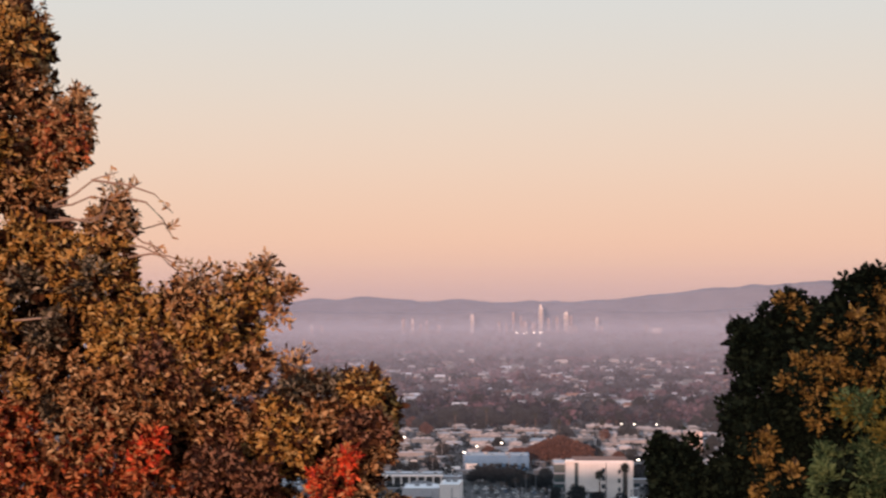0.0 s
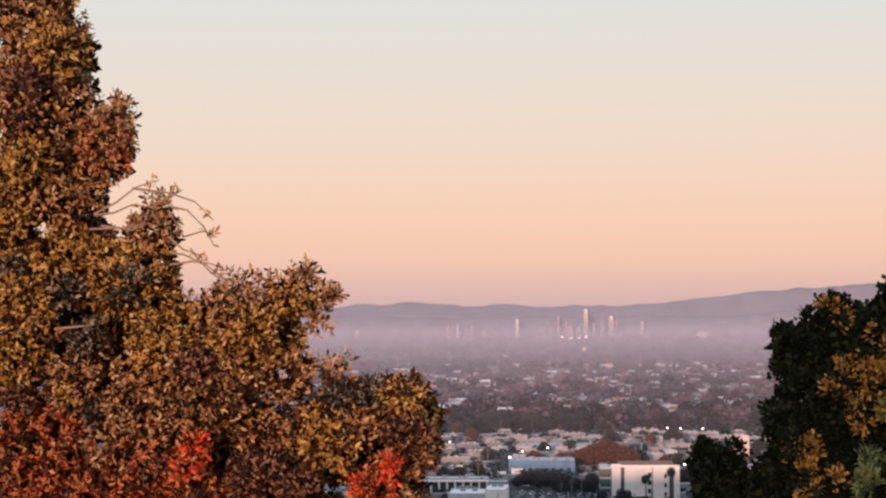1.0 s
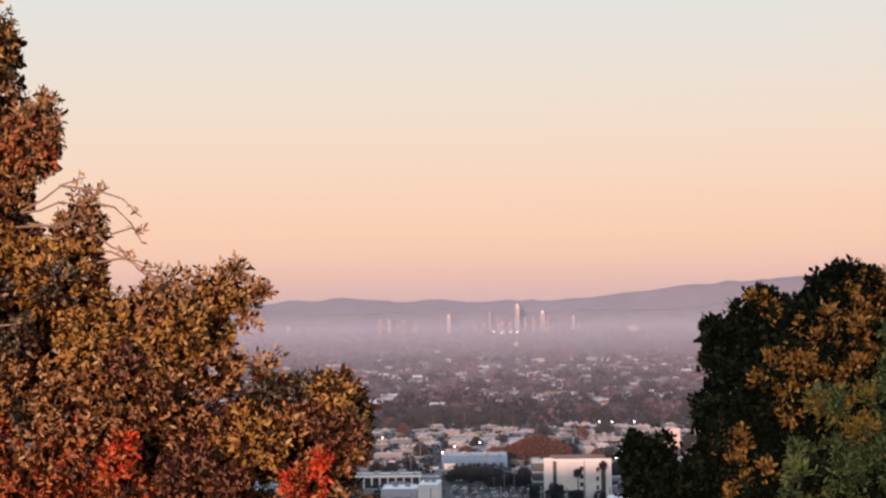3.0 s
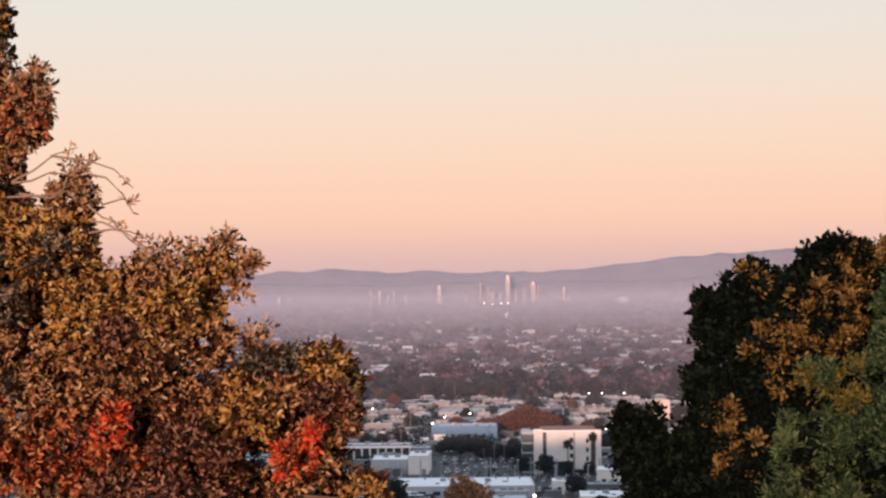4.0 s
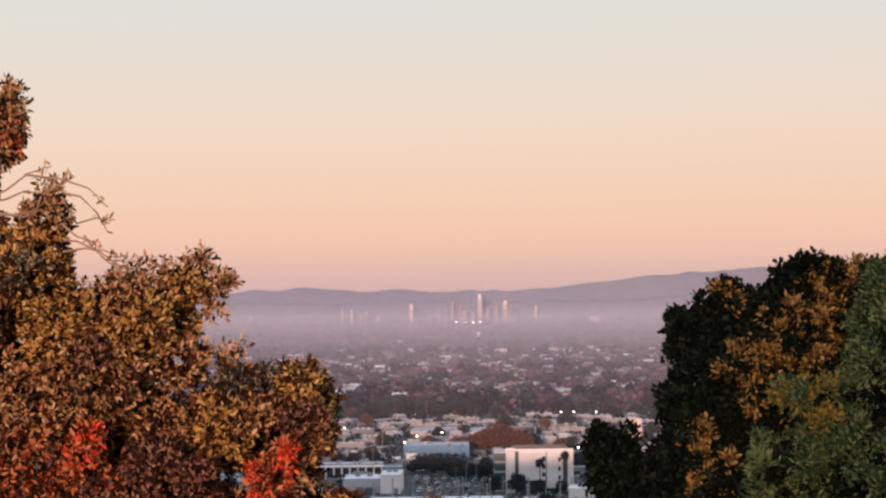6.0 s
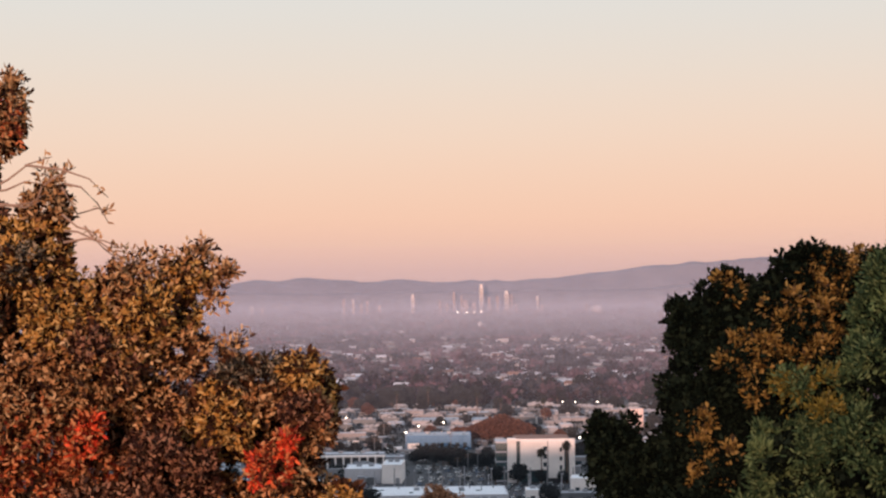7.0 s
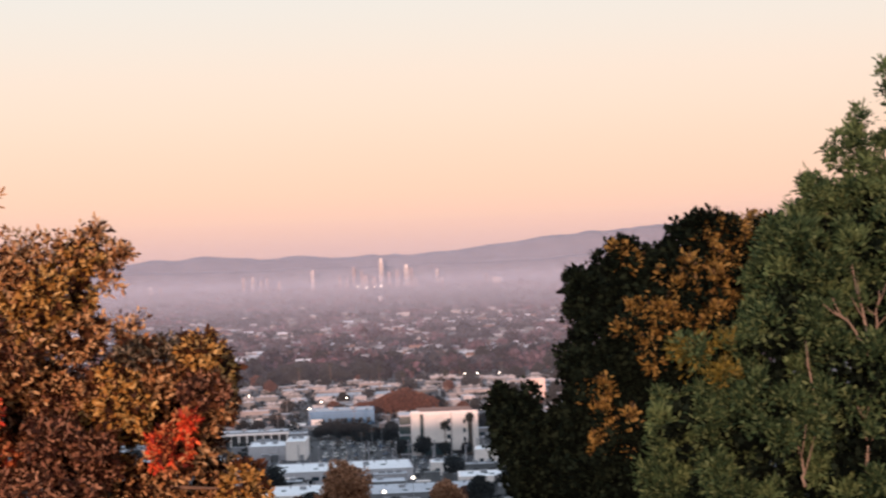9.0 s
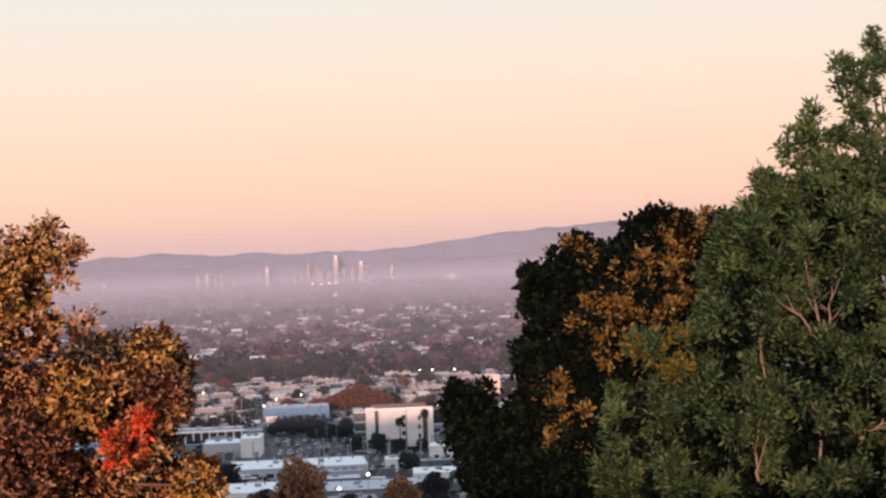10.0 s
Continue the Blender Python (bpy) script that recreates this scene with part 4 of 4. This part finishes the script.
for i, (k, x, y) in enumerate(spots):
    m = pose(x, y, ground_z(y), 0, 0, rng.uniform(0, 360))
    t = copy_thing(kinds[k], m)
    s = rng.uniform(0.55, 1.1) if i > 43 else (1.0 + 0.75 * max(0, 1 - abs(x - 61) / 17) if k == 2 else rng.uniform(0.55, 1.0))
    t.matrix_basis = m @ Matrix.Diagonal((s, s, s, 1))
for k in range(80):                                     # taller dark trees where the houses begin
    y = rng.uniform(1400, 1720) if k < 46 else rng.uniform(1390, 1470)
    m = pose((rng.uniform(-0.1, 0.22) if k < 46 else rng.uniform(-0.002, 0.05)) * y, y, ground_z(y), 0, 0, rng.uniform(0, 360))
    t = copy_thing(kinds[int(rng.integers(2))], m)
    s = rng.uniform(1.2, 1.9)
    t.matrix_basis = m @ Matrix.Diagonal((s, s, s * 0.85, 1))
for t in kinds:
    for o in (*t.children_recursive, t):
        bpy.data.objects.remove(o)


# sheds, walls and small outbuildings past the first few hundred buildings
def sheds(count, material):
    s, done = Shape(), 0
    while done < count:
        y = 575 + 760 * rng.random()
        x = rng.uniform(-0.11, 0.24) * y
        w, d, h = rng.uniform(2, 8), rng.uniform(2, 6), rng.uniform(1.8, 3.6)
        if (690 < y < 772 and -16 < x < 84) or (772 < y < 895 and 8 < x < 47):
            continue
        if any(abs(x - a) < (w + c) / 2 + 0.8 and abs(y - b) < (d + e) / 2 + 0.8 for a, b, c, e in taken):
            continue
        s.box(x, y, ground_z(y) - 0.2, w, d, h + 0.2).box(x, y, ground_z(y) + h + 0.004, w + 0.4, d + 0.4, 0.2)
        done += 1
    return s.mesh("sheds", material)


for material, count, label in ((PALE_WALL, 300, "small pale sheds and walls between the buildings"), (GREY_WALL, 260, "small grey sheds and walls between the buildings"),
                               (WHITE_WALL, 90, "small white sheds and walls between the buildings")):
    tagged(new("sheds", sheds(count, material)), label, "sheds", kind="stuff")


# low planting and small trees between the buildings
def planting(count):
    x, y = np.zeros(0), np.zeros(0)
    while len(x) < count:
        py = rng.uniform(570, 1480, 4000)
        px_ = rng.uniform(-0.11, 0.24, 4000) * py
        ok = ~((py > 700) & (py < 772) & (px_ > -16) & (px_ < 84)) & ~((py > 772) & (py < 862) & (px_ > 8) & (px_ < 47) & (rng.random(4000) < 0.9))
        for a, b, c, e in taken:
            ok &= (np.abs(px_ - a) > c / 2 + 1.2) | (np.abs(py - b) > e / 2 + 1.2)
        x, y = np.concatenate([x, px_[ok]]), np.concatenate([y, py[ok]])
    x, y, n, per = x[:count], y[:count], count, 30
    size = rng.uniform(0.6, 1.9, n) * np.where(rng.random(n) < 0.2, 1.5, 1.0)
    d = unit(rng.normal(size=(n, per, 3)) + np.array([0, 0, 0.4]))
    pos = np.stack([x, y, size * 0.8], 1)[:, None, :] + d * (size[:, None, None] * (0.7 + 0.4 * rng.random((n, per, 1)))) * np.array([1.3, 1, 0.9])
    ways = d + 0.6 * rng.normal(size=d.shape)
    ln = np.repeat(0.75 * size, per) * rng.uniform(0.6, 1.2, n * per)
    return leaves_mesh("planting", CITY_LEAF, pos.reshape(-1, 3) - unit(ways).reshape(-1, 3) * ln[:, None] * 0.5, ways.reshape(-1, 3), ln, ln * 0.6, rng)


tagged(new("planting", planting(3200)), "dull green hedges and small trees between the buildings", "planting", kind="stuff")


# houses among the trees
def house(wide, deep, wall, roof, label):
    h = thing("house", 0, 0, -300, 0, label, "house", "houses among the trees")
    part("wall", Shape().box(0, 0, -3.6, wide, deep, 7.3), wall, h)
    part("roof", Shape().gable(0, 0, 3.7, wide, deep, 2.4), roof, h)
    part("door", Shape().box(0.5, -deep / 2 - 0.05, 0, 1.1, 0.12, 2.1), BARK, h)
    for x in (-wide * 0.3, wide * 0.3):
        part("window", Shape().box(x, -deep / 2 - 0.05, 1.0, 1.8, 0.14, 1.4), GLASS, h)
    return h


homes = [house(12, 8, PALE_WALL, TILE_ROOF, "white house with a red-brown pitched roof"),
         house(13, 9, PALE_WALL, PALE_ROOF, "white house with a pale pitched roof"),
         house(10, 8, PALE_WALL, GREY_ROOF, "pale house with a grey pitched roof")]
house_spots = []
for k in range(290):
    y = 1640 + 1300 * rng.random() ** 1.4
    x = rng.uniform(-0.12, 0.25) * y
    house_spots.append((x, y))
    copy_thing(homes[int(rng.integers(3))], pose(x, y, ground_z(y) + 2.4, 0, 0, rng.uniform(-25, 25)))
for t in homes:
    for o in (*t.children_recursive, t):
        bpy.data.objects.remove(o)

# the many houses past the first few hundred
far_spots = []


def far_houses(count, material):
    s = Shape()
    for k in range(count):
        y = 1700 + 1500 * rng.random() ** 1.3
        x = rng.uniform(-0.13, 0.26) * y
        w, d, h = rng.uniform(6, 15), rng.uniform(6, 10), rng.uniform(4.5, 7.5)
        far_spots.append((x, y))
        s.box(x, y, ground_z(y) - 1, w, d, h + 1).gable(x, y, ground_z(y) + h, w, d, rng.uniform(0.6, 2.0))
    return s.mesh("far_houses", material)


for material, count, label in ((PALE_WALL, 110, "scattered pale houses among the far trees"), (GREY_WALL, 260, "scattered grey houses among the far trees"),
                               (CREAM_WALL, 90, "scattered cream houses among the far trees")):
    tagged(new("far_houses", far_houses(count, material)), label, "houses", kind="stuff")

# larger pale halls far out
for u, y, w, h in ((0.062, 3050, 24, 7), (0.080, 3060, 14, 6), (0.089, 3080, 22, 6), (0.008, 3500, 22, 5), (-0.006, 2700, 14, 8), (0.05, 3700, 8, 12),
                   (0.11, 2900, 14, 7), (0.02, 2300, 22, 6), (0.07, 2100, 24, 7), (0.12, 2200, 18, 6), (0.035, 1800, 26, 7), (0.10, 1750, 22, 7), (-0.02, 1850, 26, 6)):
    flat_building(u * y, y, w * 0.7, 12, h + 2.5, 0, PALE_WALL, PALE_ROOF, 1, 3, "pale hall standing among far trees", units=1)


# the tree cover of the plain
def woods(count, y0, y1, power):
    y = y0 + (y1 - y0) * rng.random(count) ** power
    x = rng.uniform(-0.16, 0.30, count) * y
    near = rng.random(count) < np.clip((y - 1130) / 800, 0.38, 1)      # thinner where the town ends
    for hx, hy in house_spots + far_spots:
        near &= ~((np.abs(x - hx) < 8) & (y < hy + 6) & (y > hy - 34))
    x, y = x[near], y[near]
    n, per = len(x), 26
    size = np.clip(1.15 - (y - 1800) / 5200, 0.5, 1.1) * (rng.uniform(0.5, 1.15, n) + 0.7 * (rng.random(n) < 0.12))
    z = np.array([ground_z(v) for v in y])
    d = unit(rng.normal(size=(n, per, 3)) * np.array([1, 1, 0.8]) + np.array([0, 0, 0.45]))
    r = (5.2 * size)[:, None, None] * (0.75 + 0.35 * rng.random((n, per, 1)))
    pos = np.stack([x, y, z + 4.0 * size], 1)[:, None, :] + d * r * np.array([1, 1, 0.85])
    ways = d + 0.7 * rng.normal(size=d.shape)
    ln = np.repeat(3.6 * size, per) * rng.uniform(0.6, 1.2, n * per)
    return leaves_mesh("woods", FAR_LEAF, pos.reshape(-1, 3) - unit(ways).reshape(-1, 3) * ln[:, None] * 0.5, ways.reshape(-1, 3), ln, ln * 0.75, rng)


tagged(new("woods", woods(16500, 1400, 4620, 1.12)), "dense tree cover across the far plain, leaves tinted mauve like haze", "trees", kind="stuff")

# ---- downtown towers ----
DOWNTOWN = [(-0.0208, 0.0074, 8, 0), (-0.0159, 0.0059, 8, 1), (-0.0117, 0.0050, 9, 0), (-0.0085, 0.0064, 6, 0), (-0.0023, 0.0042, 10, 0),
            (0.0151, 0.0084, 10, 1), (0.0292, 0.0062, 8, 0), (0.0330, 0.0052, 7, 0), (0.0366, 0.0107, 7, 0), (0.0425, 0.0062, 16, 0),
            (0.0405, 0.0085, 6, 0), (0.0508, 0.0134, 12, 1), (0.0549, 0.0075, 8, 0), (0.0593, 0.0083, 9, 0), (0.0640, 0.0097, 15, 1),
            (0.0667, 0.0090, 7, 0), (0.0690, 0.0042, 8, 0), (0.0802, 0.0069, 8, 1), (0.0825, 0.0036, 9, 0), (0.1059, 0.0045, 6, 0),
            (0.1109, 0.0014, 32, 1), (-0.0685, 0.0028, 8, 1), (-0.0632, 0.0036, 7, 0), (0.0470, 0.0050, 12, 0)]
for u, v, w, lit in DOWNTOWN:
    y = 4480 + 8 * (hash((int(u * 1e4), 3)) % 9)
    foot = ground_z(y) - 1
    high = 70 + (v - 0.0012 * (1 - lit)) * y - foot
    t = thing("tower", u * y, y, foot, 12, "slim distant downtown tower, toned pale as in low sun" if lit else "distant downtown tower, toned dim as in haze",
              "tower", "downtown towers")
    # sunlit and dim towers differ only by the wall tone
    m = TOWER_LIT if lit else TOWER_UNLIT
    w *= 0.68
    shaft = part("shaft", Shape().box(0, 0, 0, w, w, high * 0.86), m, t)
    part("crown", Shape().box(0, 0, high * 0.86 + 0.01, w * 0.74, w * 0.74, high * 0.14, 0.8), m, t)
    floors = max(3, int(high / 7))
    for k in range(floors):
        part("window_band", Shape().box(0, -w / 2 - 0.1, high * 0.84 * (k + 0.4) / floors, w * 0.82, 0.3, high * 0.3 / floors), TOWER_BAND, shaft)
for u, v in ((0.0385, -0.0013), (0.0433, -0.0017), (0.0474, -0.0016), (0.0509, -0.0014), (0.0423, -0.0096)):
    y = 4420
    foot = ground_z(y)
    t = thing("light_mast", u * y, y, foot, 0, "tall floodlight mast far across the plain", "light mast", "floodlight masts")
    h = max(3, 70 + v * y - foot)
    pole = part("pole", Shape().tube([(0, 0, 0), (0, 0, h)], [0.5, 0.35]), METAL, t)
    part("lamp_head", Shape().box(0, -0.5, h, 3.8, 1.2, 2.4, 0.8), LAMP_GLOW, pole, "glowing lamp head")

# bare twigs reaching out of the golden tree
for pts in (
        ((-3.37, 16.35, 71.05), (-3.18, 16.35, 71.15), (-3.01, 16.35, 71.28), (-2.81, 16.35, 71.34)),
        ((-3.37, 16.35, 71.04), (-3.20, 16.35, 71.06), (-3.04, 16.35, 71.13), (-2.89, 16.35, 71.11)),
        ((-3.04, 16.35, 71.27), (-2.73, 16.35, 71.23), (-2.50, 16.35, 71.15), (-2.34, 16.35, 70.99)),
        ((-2.71, 16.35, 71.11), (-2.57, 16.35, 71.08), (-2.43, 16.35, 70.94), (-2.34, 16.35, 70.78)),
        ((-2.73, 16.35, 71.08), (-2.60, 16.35, 70.85), (-2.43, 16.35, 70.90), (-2.34, 16.35, 70.87)),
        ((-2.73, 16.35, 70.85), (-2.60, 16.35, 70.74), (-2.50, 16.35, 70.71), (-2.41, 16.35, 70.64)),
        ((-2.71, 16.35, 70.71), (-2.60, 16.35, 70.70), (-2.41, 16.35, 70.61), (-2.24, 16.35, 70.49)),
        ((-3.41, 16.35, 70.92), (-3.20, 16.35, 70.93), (-3.04, 16.35, 70.91), (-2.90, 16.35, 70.97)),
        ((-2.72, 16.35, 70.61), (-2.53, 16.35, 70.64), (-2.37, 16.35, 70.62), (-2.25, 16.35, 70.57)),
        ((-2.54, 16.35, 70.75), (-2.47, 16.35, 70.65), (-2.37, 16.35, 70.55), (-2.23, 16.35, 70.44)),
        ((-3.31, 16.35, 70.95), (-3.13, 16.35, 70.93), (-2.99, 16.35, 70.95), (-2.90, 16.35, 71.01)),
        ((-2.94, 16.35, 70.97), (-2.90, 16.35, 71.08), (-2.79, 16.35, 71.17), (-2.61, 16.35, 71.25)),
):
    part("bare_twig", Shape().tube(pts, [0.011, 0.009, 0.007, 0.004], 6), TWIG, left_tree, "thin leafless twig", smooth=True)
    tip, at_ = np.array(pts[-1]), np.array(pts[-2])
    spray = rng.normal(size=(7, 3)) * 0.015 + tip + (at_ - tip) * rng.uniform(0, 0.8, 7)[:, None]
    part("twig_leaves", leaves_mesh("twig_leaves", BROWN_LEAF, spray, rng.normal(size=(7, 3)), rng.uniform(0.05, 0.08, 7), rng.uniform(0.02, 0.03, 7), rng),
         BROWN_LEAF, left_tree)["kind"] = "stuff"
part("bare_twig", Shape().tube([
    (-3.68, 16.30, 70.07), (-3.56, 16.30, 70.08), (-3.46, 16.30, 70.09), (-3.36, 16.30, 70.10)], [0.012, 0.010, 0.008, 0.005], 6), TWIG, left_tree, "thin leafless twig", smooth=True)
# pale branches that show through the green crown
for pts in (
        ((6.87, 22.20, 68.96), (6.81, 22.20, 69.52), (6.72, 22.20, 70.00)),
        ((6.86, 22.20, 69.02), (6.68, 22.20, 69.28), (6.44, 22.20, 69.63)),
        ((6.79, 22.20, 67.52), (6.79, 22.20, 67.96), (6.78, 22.20, 68.37)),
        ((6.25, 22.20, 68.26), (6.19, 22.20, 68.61), (6.09, 22.20, 68.96)),
        ((7.27, 22.20, 67.87), (7.46, 22.20, 67.99), (7.73, 22.20, 68.13)),
        ((6.98, 22.20, 69.14), (6.97, 22.20, 69.33), (7.02, 22.20, 69.70)),
        ((6.01, 22.20, 67.43), (6.02, 22.20, 67.68), (5.98, 22.20, 67.87)),
        ((7.80, 23.40, 71.50), (7.74, 23.40, 71.86), (7.79, 23.40, 72.14)),
        ((7.31, 23.40, 71.16), (7.25, 23.40, 71.52), (7.19, 23.40, 71.91)),
        ((8.10, 23.40, 71.70), (8.05, 23.40, 72.20), (8.10, 23.40, 72.63)),
):
    a, b, c = (Vector(p) for p in pts)
    line = [a.lerp(b, k / 4) if k <= 4 else b.lerp(c, (k - 4) / 4) for k in range(9)]
    line = [p + Vector(rng.normal(size=3)) * 0.012 for p in line]
    part("branch", Shape().tube(line, [0.022 - 0.0021 * k for k in range(9)], 7), PALE_BARK, green_tree, "pale bare branch", smooth=True)
    for k in (3, 5, 6):
        d = (c - a).normalized() + Vector(rng.normal(size=3)) * 0.5
        part("side_branch", Shape().tube([line[k], line[k] + d * 0.12, line[k] + d * 0.22 + Vector((0, 0, 0.04))], [0.010, 0.007, 0.003], 6),
             PALE_BARK, green_tree, smooth=True)
